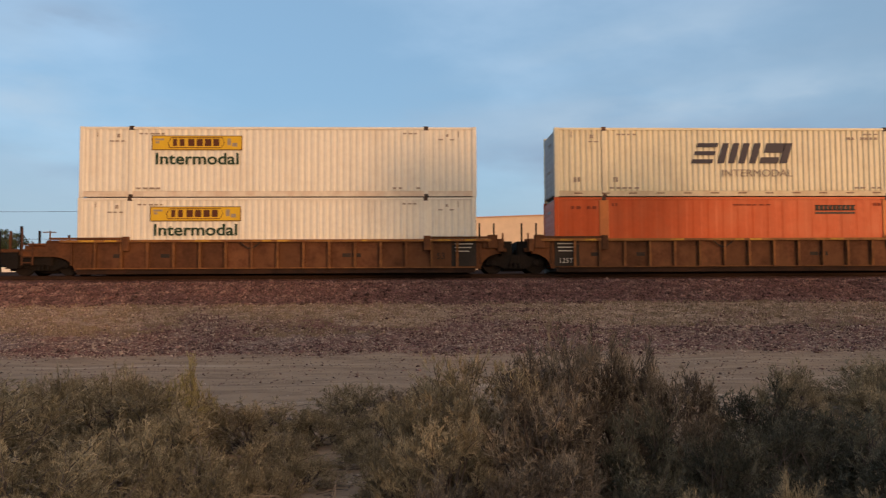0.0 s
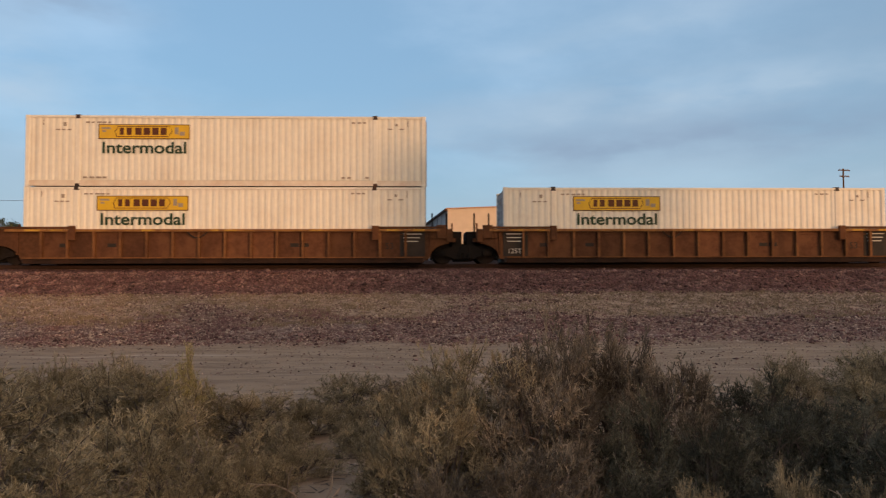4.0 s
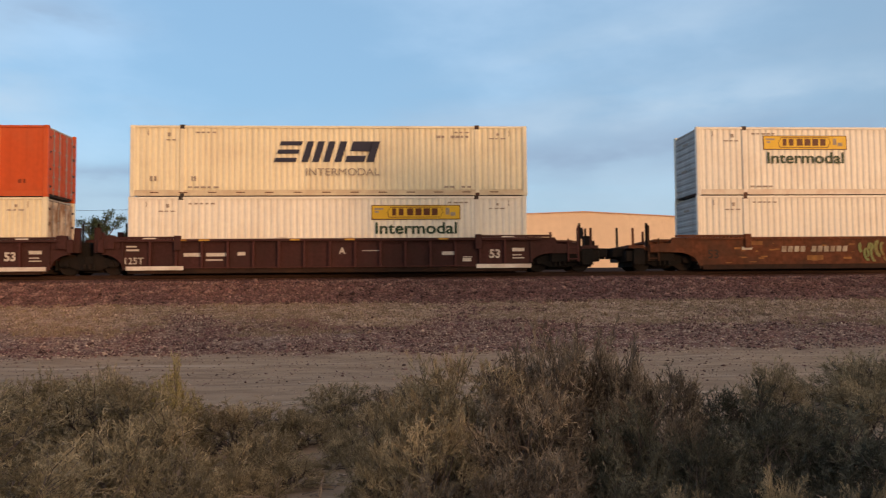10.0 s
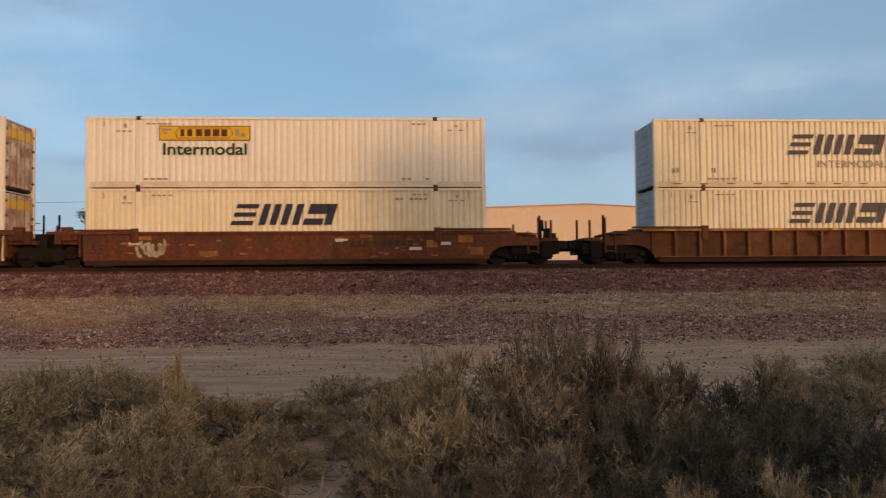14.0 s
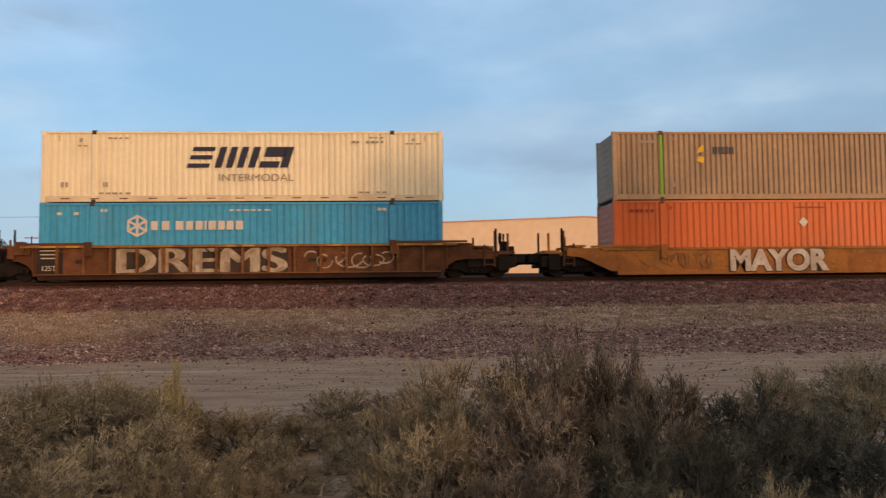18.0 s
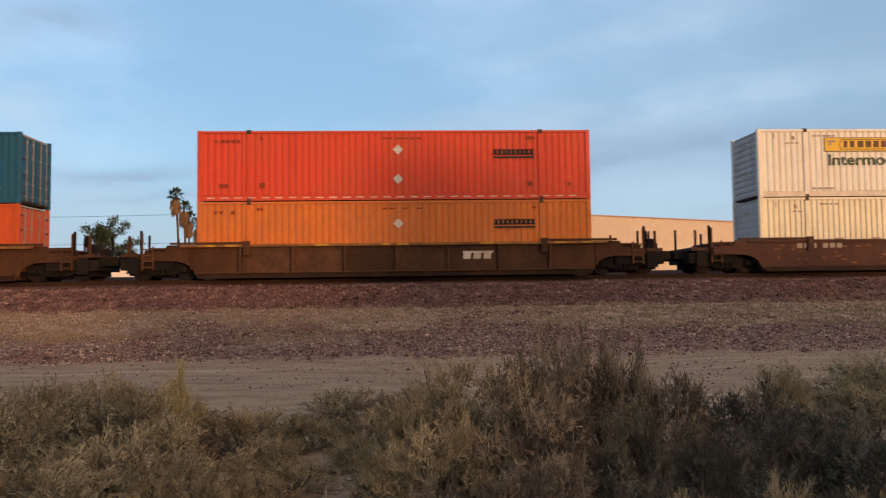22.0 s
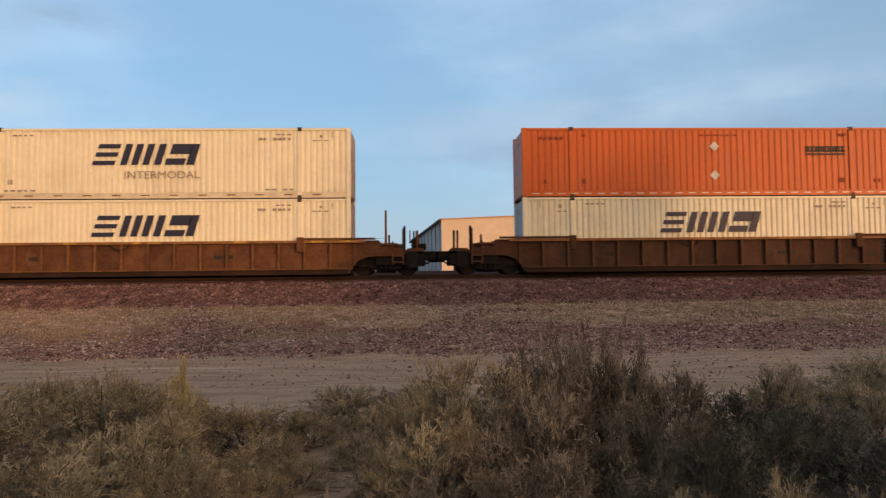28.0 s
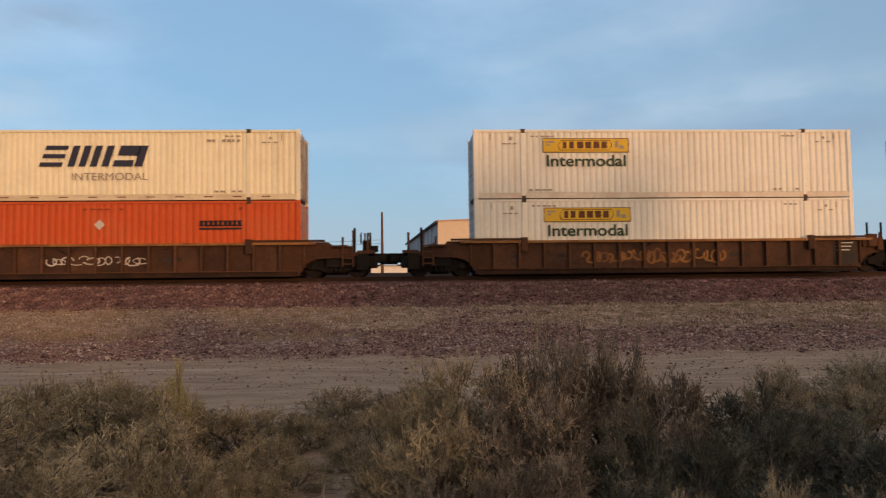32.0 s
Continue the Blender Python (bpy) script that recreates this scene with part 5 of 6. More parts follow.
        tagged(piece("stencil", "maroon_stencil", "white_ink", car, lambda: boxes((-8.1, -7.6, -0.006, 0, 0.95, 1.02), (-8.1, -7.7, -0.006, 0, 1.1, 1.16), *[(x, x + w, -0.006, 0, z, z + 0.14) for x, w, z in ((-5.85, 0.75, 0.72), (-4.95, 0.8, 0.72), (4.55, 0.55, 0.72), (-3.7, 0.3, 0.75), (7.45, 0.5, 0.85), (5.4, 0.35, 0.45))], (-4.95, -4.3, -0.006, 0, 0.55, 0.6), (7.45, 7.85, -0.006, 0, 0.68, 0.72), (7.45, 7.95, -0.006, 0, 0.56, 0.6), (1.3, 2.0, -0.006, 0, 0.9, 0.93), (5.4, 5.8, -0.006, 0, 0.62, 0.65)), "white stencils", at=(0, f, 0)), kind="stuff")
        tagged(piece("chord_mark", "chord_mark", "reflect", car, lambda: boxes(*[(x, x + 0.5, -0.01, 0, 1.42, 1.47) for x in (-7.4, -2.2, 0.4, 3.5, 7.0)]), at=(0, -1.53, 0)), kind="stuff")
    if kind == "smooth":
        part("lettering", lettering("53", 0.36, "panel"), car, "black stencilled number", at=(-7.75, f - 0.01, 0.5))
        tagged(piece("stencil", "smooth_stencil", "white_ink", car, lambda: boxes(*[(x, x + w, -0.006, 0, z, z + 0.12) for x, w, z in ((-6.3, 0.45, 0.85), (1.9, 0.5, 0.95), (6.2, 0.4, 0.8), (4.9, 0.5, 0.6))]), "faded pale stencils", at=(0, f, 0)), kind="stuff")
        tagged(piece("patch", "smooth_patch", "edge_rail", car, lambda: boxes(*[(x, x + w, -0.005, 0, z, z + h) for x, w, z, h in ((-6.0, 0.6, 1.05, 0.15), (-3.5, 0.7, 0.4, 0.2), (2.9, 0.5, 1.1, 0.14), (5.6, 0.45, 0.7, 0.3), (6.9, 0.6, 0.9, 0.3), (7.4, 0.5, 0.4, 0.3))]), at=(0, f, 0)), kind="stuff")
    if kind in ("smooth", "dark", "amber"):
        flakes = []
        for _ in range(46):
            x, z, w = rng.uniform(-7.6, 7.6), rng.uniform(0.3, top - 0.25), rng.uniform(0.04, 0.3)
            flakes.append((x, x + w, -0.003, 0, z, z + rng.uniform(0.02, 0.09)))
        tagged(piece("flake", "flakes" + kind, "edge_rail" if kind != "dark" else "rib", car, lambda: boxes(*flakes), "small flaked and faded paint marks", at=(0, f, 0)), kind="stuff")
    if kind == "dark":
        tagged(piece("stencil", "dark_stencil", "grey_ink", car, lambda: boxes(*[(x, x + 0.22, -0.006, 0, 1.0, 1.2) for x in (-6.6, -6.3, -6.0, -5.5, -5.2, -4.9)], *[(x, x + 0.4, -0.012, 0, 1.35, 1.42) for x in (-5, -3.4, -1, 1.2, 3.6, 5.2)]), "faded grey stencils", at=(0, f, 0)), kind="stuff")
    return car


def spray(car, name, strokes, mat, label, lift=0.022):
    """Sprayed strokes on the near side: slanted bars (x, z, width, height, lean), or a width and the points of a curved stroke."""
    key = name + str(len(MESHES))

    def make():
        out = []
        for i, st in enumerate(strokes):
            y0 = -0.002 * (i % 3) - 0.002
            if len(st) == 2:
                out.append(ribbon(st[1], st[0], y0, 0.01))
            else:
                x, z, w, h, lean = st
                out.append(slab(parallelogram(x, x + w, z, z + h, lean), y0, 0.01))
        return joined(*out)
    return tagged(piece(name, key, mat, car, make, label, at=(0, -1.464 - lift if lift < 0.05 else -1.36 - 0.1 * lift, 0)), kind="stuff")


def scrawl(x0, x1, z0, z1, count, rng, thick=0.09):
    """Loops, hooks and dashes of a sprayed tag between the bounds."""
    out, w = [], (x1 - x0) / count
    for i in range(count):
        x, h = x0 + w * (i + 0.5), z1 - z0
        cz, rz, rx = z0 + h * rng.uniform(0.35, 0.65), h * rng.uniform(0.25, 0.48), w * rng.uniform(0.5, 1.0)
        a0 = rng.uniform(0, 6.28)
        span = rng.choice((2.2, 3.4, 4.6, 5.6))
        pts = [(x + rx * math.cos(a0 + span * q / 9) + 0.12 * (q / 9 - 0.5), min(z1, max(z0, cz + rz * math.sin(a0 + span * q / 9)))) for q in range(10)]
        out.append((thick * rng.uniform(0.7, 1.3), pts))
    return out


# ---- the train ----
SPEED, GAIN = 15.9317, -0.00541
TRAIN = [
    # place of the container's rear edge at 16 s, car, left end, right end, upper container, lower container
    (-292.6, "brown", JOINT, COUPLED, "jb", "jb"),
    (-269.3, "brown", COUPLED, JOINT, "jb", "jb"),
    (-249.9, "brown", JOINT, JOINT, "sw", "sn_post"),
    (-230.5, "brown", JOINT, COUPLED, "jb_flat", "jb"),
    (-207.28, "brown", COUPLED, JOINT, "jb", "jb"),
    (-187.9, "brown", JOINT, JOINT, None, "jb"),
    (-168.6, "brown", JOINT, COUPLED, "jb", "pair"),
    (-145.36, "maroon", COUPLED, JOINT, "jb", "jb"),
    (-126.03, "maroon", JOINT, JOINT, "sn_post", "sw"),
    (-106.69, "maroon", JOINT, COUPLED, "sw", "jb_aft"),
    (-83.31, "smooth", COUPLED, JOINT, "jb", "jb_aft"),
    (-63.97, "smooth", JOINT, JOINT, "jb", "jb"),
    (-44.63, "smooth", JOINT, COUPLED, "jb", "sw"),
    (-21.4, "brown", COUPLED, JOINT, "sw", "sw"),
    (-2.04, "brown", JOINT, JOINT, "sn_post", "ch_teal"),
    (17.36, "brown", JOINT, COUPLED, "sw", "ch_blue"),
    (40.66, "amber", COUPLED, COUPLED, "tan", "sn_orange"),
    (63.88, "brown", COUPLED, COUPLED, "ch_teal", "sn_post"),
    (87.05, "sparse", COUPLED, COUPLED, "sn_red", "sn_amber"),
    (110.37, "dark", COUPLED, COUPLED, "jb", "sw"),
    (133.49, "brown", COUPLED, JOINT, "jb", "jb_aft"),
    (152.92, "brown", JOINT, JOINT, "sn_red", "sw"),
    (172.3, "brown", JOINT, COUPLED, "sw", "sw"),
    (195.55, "brown", COUPLED, JOINT, "sn_pair", "sw"),
    (214.92, "brown", JOINT, JOINT, "sw", "sn_single"),
    (234.3, "brown", JOINT, COUPLED, "sw", "sn_single"),
    (257.57, "brown", COUPLED, JOINT, "jb", "jb"),
    (276.95, "brown", JOINT, COUPLED, "jb", "jb"),
]
MOVING = []   # (thing, place along the line at 16 s, height)
FLOOR = RAIL + 0.255


def build_train():
    rng = random.Random(5)
    stock_boxes, stock_cars = {}, {}

    def container(style):
        if style not in stock_boxes:
            stock_boxes[style] = build_container(style)
            return stock_boxes[style]
        return copy_thing(stock_boxes[style], pose(0, 0, 0))

    for i, (rear, kind, left, right, upper, lower) in enumerate(TRAIN):
        mid = rear + LONG / 2
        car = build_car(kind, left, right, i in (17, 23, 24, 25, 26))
        MOVING.append((car, mid, RAIL))
        if lower == "pair":
            for dx, paint, label, emblem in ((-3.1, "maroon_box", "brown-red twenty-foot corrugated container", "upright"), (3.0, "navy_box", "navy twenty-foot corrugated container with white arc", "arc")):
                MOVING.append((build_short_container(paint, label, emblem), mid + dx, FLOOR))
            high = FLOOR + 2.61
        else:
            MOVING.append((container(lower), mid, FLOOR))
            high = FLOOR + HIGH + 0.012
        if upper:
            MOVING.append((container(upper), mid + rng.uniform(-0.02, 0.05), high))
        if i == 15:
            spray(car, "graffiti", [(-5.2, 0.3, 7.0, 1.0, 0.0)], "spray_black", "dark sprayed ground behind the letters", 0.06)
            for k in range(4):
                part("graffiti", lettering("DREMS", 0.98, "spray_grey", 6.6), car, "dull grey fat sprayed letters", at=(-5.0 + 0.06 * k, -1.374 - 0.003 * k, 0.3 + 0.02 * (k % 2)))
            spray(car, "graffiti", scrawl(2.5, 6.0, 0.45, 1.15, 7, rng, 0.06), "spray_grey", "pale sprayed scrawl", 0.09)
        if i == 16:
            part("graffiti", lettering("MAYOR", 1.02, "spray_black", 4.4, bold=0.08), car, "black edge of the sprayed letters", at=(-3.3, -1.482, 0.1))
            part("graffiti", lettering("MAYOR", 0.95, "spray_white", 4.25, bold=0.05), car, "fat white sprayed letters", at=(-3.24, -1.494, 0.14))
            spray(car, "graffiti", scrawl(4.2, 7.0, 0.3, 0.7, 9, rng), "spray_black", "black sprayed scrawl", 0.04)
            spray(car, "graffiti", [(2.2, 0.85, 2.0, 0.13, 0.2)] + scrawl(-6.8, -3.9, 0.3, 1.0, 12, rng), "edge_rail", "faded sprayed scrawl", 0.036)
        if i == 17:
            for x in (-3.4, -1.5, 2.6):
                spray(car, "graffiti", scrawl(x, x + 0.85, 0.4, 1.25, 7, rng, 0.07), "spray_white", "white sprayed tag", 0.09)
            spray(car, "graffiti", [(4.1 + 0.36 * k, 0.75, 0.24, 0.28, 0) for k in range(4)], "edge_rail", "faded block emblem", 0.09)
        if i == 18:
            spray(car, "block_mark", [(2.7 + 0.42 * k, 0.72, 0.3, 0.3, 0.15) for k in range(3)] + [(2.7, 0.96, 1.25, 0.08, 0.15)], "spray_white", "pale block emblem", 0.09)
        if i == 11:
            spray(car, "graffiti", scrawl(-3.3, -1.2, 0.25, 1.2, 18, rng, 0.2), "spray_grey", "dull grey sprayed tag")
            spray(car, "graffiti", scrawl(-3.2, -1.3, 0.4, 1.1, 9, rng, 0.12), "spray_gold", "ochre sprayed strokes", 0.03)
            spray(car, "patch", [(-1.0, 0.55, 2.4, 0.62, 0)], "edge_rail", "yellowed emblem patch", 0.012)
            spray(car, "block_mark", [(-0.6 + 0.62 * k, 0.62, 0.2, 0.45, 0) for k in range(3)] + [(-0.75, 0.95, 1.0, 0.13, 0)], "rust_car", "red block emblem", 0.03)
            spray(car, "graffiti", scrawl(2.4, 5.6, 0.2, 1.15, 16, rng, 0.16), "spray_black", "dark sprayed shapes", 0.02)
        if i in (10, 12):
            x = -4.6 if i == 10 else 2.2
            spray(car, "stencil", [(x + 0.27 * k + (0.2 if k > 3 else 0), 0.75, 0.19, 0.24, 0.15) for k in range(10)], "spray_grey" if i == 10 else "spray_black", "pale reporting mark")
            spray(car, "graffiti", scrawl(-1.2, 1.0, 0.35, 1.15, 12, rng, 0.12) if i == 10 else scrawl(-5.9, -4.9, 0.4, 1.1, 8, rng, 0.09), "spray_mint" if i == 10 else "spray_grey", "faded sprayed tag", 0.03)
        if i == 20:
            spray(car, "graffiti", scrawl(-2.7, 1.2, 0.25, 1.25, 22, rng, 0.13), "spray_mint", "faded green sprayed tag", 0.09)
            spray(car, "graffiti", scrawl(-2.8, 1.2, 0.25, 0.8, 12, rng, 0.08), "spray_gold", "ochre sprayed strokes", 0.095)
        if i == 25:
            spray(car, "graffiti", scrawl(-1.9, 1.9, 0.55, 0.95, 12, rng, 0.045), "spray_white", "thin white sprayed scrawl", 0.09)
        if i == 26:
            spray(car, "graffiti", scrawl(-3.6, 2.4, 0.45, 1.05, 24, rng, 0.09), "edge_rail", "pale sprayed letters", 0.09)
        if i == 21:
            spray(car, "block_mark", [(1.3 + 0.4 * k, 0.5, 0.3, 0.5, 0) for k in range(4)], "maroon_car", "faded red block emblem", 0.09)


def along(mid, t):
    surge = min(1.0, max(0.0, t - 29.6))
    return mid - SPEED * (t - 16) - 0.5 * GAIN * (t - 16) ** 2 - 0.46 * surge * surge * (3 - 2 * surge)


def motions():
    for wheel, car, dx in WHEELS:
        mid = next(m for thing, m, z in MOVING if thing == car)
        base = wheel.matrix_basis.copy()
        t0 = 16 + (mid + dx) / SPEED
        times = sorted({0.0, 32.0} | {k / 30 for k in range(961) if abs(k / 30 - t0) < 1.9})
        spin, rows = 0.0, []
        for k, t in enumerate(times):
            if k and t - times[k - 1] < 0.05:
                spin += (along(mid, t) - along(mid, times[k - 1])) / 0.43
            rows.append((t, base @ Matrix.Rotation(spin, 4, "Y")))
        walk(wheel, rows)
    for thing, mid, z in MOVING:
        walk(thing, [(t, pose(along(mid, t), MID, z)) for t in (0.0, 8.0, 16.0, 24.0, 28.0, 29.0, 29.5, 30.0, 30.5, 31.0, 32.0)])

# ---- the distance behind the line ----
BEYOND = 2.4   # height of the land there


def build_warehouse():
    """A long metal shed with a shallow gable, its near corner at the origin and its side running back, a little askew to the line."""
    d, skew, deep = 120.0, radians(4.7), 58.0
    w = new("warehouse")
    corner = 0.0456 * d
    w.matrix_basis = pose(corner, d, BEYOND, 0, 0, math.degrees(skew))
    tagged(w, "long cream metal warehouse with shallow gable and side greyed for shade", "warehouse")

    def at_bearing(u):
        return (u * d - corner) / (math.cos(skew) - u * math.sin(skew))
    x1, xa = at_bearing(0.4565), at_bearing(0.25)
    eave = EYE + 0.0925 * d - BEYOND
    ridge = EYE + 0.0995 * (d + xa * math.sin(skew)) - BEYOND
    eave_r = EYE + 0.0882 * (d + x1 * math.sin(skew)) - BEYOND
    piece("front_wall", "warehouse_front", "wall_cream", w, lambda: slab([(0, 0), (x1, 0), (x1, eave_r), (xa, ridge), (0, eave)], 0, 0.4), "cream clad gable wall")
    # side walls darker and bluer than the front: the left wall's shade, in paint
    piece("side_wall", "warehouse_side", "wall_side", w, lambda: boxes((0, 0.3, 0.4, deep, 0, eave - 0.02)), "clad side wall coloured blue-grey for its shade")
    piece("side_wall", "warehouse_far_side", "wall_side", w, lambda: boxes((x1 - 0.3, x1, 0.4, deep, 0, eave_r - 0.02)))
    piece("roof", "warehouse_roof", "trim", w, lambda: slab([(-0.3, eave), (xa, ridge), (x1 + 0.3, eave_r), (x1 + 0.3, eave_r + 0.16), (xa, ridge + 0.16), (-0.3, eave + 0.16)], -0.2, deep), "shallow roof with terracotta trim")
    piece("gutter", "warehouse_gutter", "casting", w, lambda: boxes((-0.55, -0.12, -0.1, deep, eave - 0.28, eave - 0.02), chamfer=0.05), "dark gutter under the eave")
    for y in np.arange(2, deep, 6.0):
        piece("cladding_rib", "warehouse_rib", "wall_side", w, lambda: boxes((-0.12, 0, -0.15, 0.15, 0, eave - 0.3)), "cladding rib greyed for shade", at=(0, y, 0))
    for x in np.arange(3, x1 - 1, 6.0):
        h = np.interp(x, [0, xa, x1], [eave, ridge, eave_r]) - 0.1
        piece("cladding_seam", "warehouse_seam%d" % round(h * 10), "wall_cream", w, lambda: boxes((-0.04, 0.04, -0.015, 0, 0, h)), at=(x, 0, 0))


def build_far_sheds():
    for x, y, wide, high in ((-195, 240, 180, 7.0), (-40, 260, 130, 7.5), (150, 300, 200, 8.0), (330, 280, 120, 7.0)):
        s = new("low_building")
        s.location = (x, y, BEYOND)
        tagged(s, "long low pale building far beyond the line", "building")
        piece("wall", "shed_wall%d" % wide, "far_white", s, lambda: boxes((-wide / 2, wide / 2, 0, 25, 0, high)))
        piece("roof", "shed_roof%d" % wide, "roof", s, lambda: boxes((-wide / 2 - BEYOND, wide / 2 + 0.5, -0.5, 25.5, high, high + 0.5)), "grey flat roof")


def build_palm(x, y, top, lean, seed):
    rng = np.random.default_rng(seed)
    p = new("fan_palm")
    p.location = (x, y, BEYOND)
    tagged(p, "tall thin fan palm with a brown skirt of dead fronds", "palm tree", "palms beyond the line")
    h = top - BEYOND
    pts = [Vector((lean * (q / 8) ** 2, 0, h * q / 8)) for q in range(9)]
    piece("trunk", "palm_trunk%d" % seed, "bark", p, lambda: joined(*[rod(pts[i], pts[i + 1], 0.14 - 0.006 * i, 9, 0.14 - 0.006 * (i + 1)) for i in range(8)]))
    c = pts[-1]

    def fronds(count, low, high, length, droop, drop=0.0):
        v, f = [], []
        for _ in range(count):
            a, e = rng.uniform(0, 6.28), radians(rng.uniform(low, high))
            c = pts[-1] - Vector((0, 0, drop * rng.uniform(0, 1)))
            d = Vector((math.cos(a) * math.cos(e), math.sin(a) * math.cos(e), math.sin(e)))
            side = d.cross(Vector((0, 0, 1))).normalized()
            ln = length * rng.uniform(0.75, 1.1)
            hub = c + d * ln * 0.55
            k = len(v)
            v += [tuple(c - side * 0.04), tuple(c + side * 0.04), tuple(hub)]
            f.append((k, k + 1, k + 2))
            for b in np.linspace(-1.2, 1.2, 11):
                t = (d * math.cos(b) + side * math.sin(b))
                tip = hub + t * ln * 0.5 - Vector((0, 0, droop * ln * rng.uniform(0.3, 1.0)))
                n = t.cross(Vector((0, 0, 1))).normalized() * 0.07
                k = len(v)
                v += [tuple(hub - n), tuple(hub + n), tuple(tip)]
                f.append((k, k + 1, k + 2))
        return v, f
    piece("crown", "palm_crown%d" % seed, "frond", p, lambda: fronds(50, -15, 85, 1.05, 0.25), "green fan fronds")
    piece("skirt", "palm_skirt%d" % seed, "dead_frond", p, lambda: fronds(90, -78, -35, 0.85, 0.45, 1.2), "hanging dead fronds")


def build_tree(name, x, y, z0, high, spread, seed, leaves, label, leaf_size=0.3, trunk=0.25, clump=0.055):
    rng = np.random.default_rng(seed)
    t = new(name)
    t.location = (x, y, z0)
    tagged(t, label, "tree")
    limbs, tips = [], []
    fork = Vector((0, 0, high * 0.25))
    limbs.append(rod((0, 0, -0.1), fork, trunk, 9, trunk * 0.75))
    for _ in range(11):
        a, e = rng.uniform(0, 6.28), radians(rng.uniform(15, 80))
        d = Vector((math.cos(a) * math.cos(e) * spread / high * 1.3, math.sin(a) * math.cos(e) * spread / high * 1.3, math.sin(e)))
        mid = fork + d * high * rng.uniform(0.25, 0.42)
        limbs.append(rod(fork, mid, trunk * 0.45, 7, trunk * 0.25))
        for _ in range(4):
            end = mid + (d + Vector(rng.normal(0, 0.45, 3))) * high * rng.uniform(0.14, 0.3)
            limbs.append(rod(mid, end, trunk * 0.22, 5, trunk * 0.07))
            tips.append(end)
    piece("trunk", name + "_wood%d" % seed, "bark", t, lambda: joined(*limbs))
    tips = np.array(tips)
    base = tips[rng.integers(0, len(tips), leaves)] + rng.normal(0, 1, (leaves, 3)) * high * clump * np.array([1, 1, 0.8])
    d1, d2 = rng.normal(0, 1, (leaves, 3)), rng.normal(0, 1, (leaves, 3))
    s = leaf_size * rng.uniform(0.6, 1.3, (leaves, 1))
    d1 *= s / np.linalg.norm(d1, axis=1, keepdims=True)
    d2 *= 0.5 * s / np.linalg.norm(d2, axis=1, keepdims=True)
    v = np.stack([base - d1, base + d2, base + d1, base - d2], 1).reshape(-1, 3)
    part("crown", sheet_mesh(name + "_crown", v, np.arange(4 * leaves).reshape(-1, 4), "leaf"), t, "uneven crown of small dark leaves")
    return t


def build_pole(x, y, high, lamp, label, arms=2):
    p = new("utility_pole")
    p.location = (x, y, BEYOND)
    tagged(p, label, "utility pole", "poles beyond the line")
    piece("post", "pole_post%d" % round(high * 10), "pole", p, lambda: rod((0, 0, -0.2), (0, 0, high), 0.2, 10, 0.13))
    for k in range(arms):
        z = high - 0.35 - 1.1 * k
        arm = piece("crossarm", "pole_arm%d" % k, "pole", p, lambda: boxes((-1.25 + 0.3 * k, 1.25 - 0.1 * k, -0.07, 0.07, -0.08, 0.08)), at=(0, -0.22, z), turn=14)
        for q in (-1.0, -0.45, 0.45, 1.0):
            piece("insulator", "insulator", "lamp_metal", arm, lambda: joined(rod((0, 0, 0.08), (0, 0, 0.3), 0.05, 8), rod((0, 0, 0.14), (0, 0, 0.2), 0.09, 8)), at=(q * 0.9, 0, 0))
    if lamp:
        piece("lamp_arm", "lamp_arm", "lamp_metal", p, lambda: joined(*[rod((0.42 * i, 0, 0.9 * math.sin(min(1, i / 4) * 1.5)), (0.42 * (i + 1), 0, 0.9 * math.sin(min(1, (i + 1) / 4) * 1.5)), 0.06, 6) for i in range(6)]), "curved grey lamp arm", at=(0.1, 0, lamp))
        piece("lamp_head", "lamp_head", "lamp_metal", p, lambda: boxes((0, 0.85, -0.18, 0.18, -0.1, 0.1), chamfer=0.08), "grey lamp head", at=(2.5, 0, lamp + 0.88))


def build_wires():
    line = new("power_line")
    line.location = (0, 92, 0)
    tagged(line, "thin black power line sagging between poles", "power line")
    for x0, x1, z0, z1, sag, y in ((-70, -21.0, 11.35, 11.5, 0.3, 0), (-70, -21.0, 8.0, 8.0, 0.2, 1), (-21.0, -2.75, 7.9, 8.0, 0.2, 2), (-21.0, -2.75, 7.5, 7.6, 0.2, 3)):
        pts = [(x0 + (x1 - x0) * q, y, z0 + (z1 - z0) * q - sag * 4 * q * (1 - q)) for q in np.linspace(0, 1, 13)]
        piece("wire", "wire%d" % y, "wire", line, lambda: tube(pts, 0.022, 5))


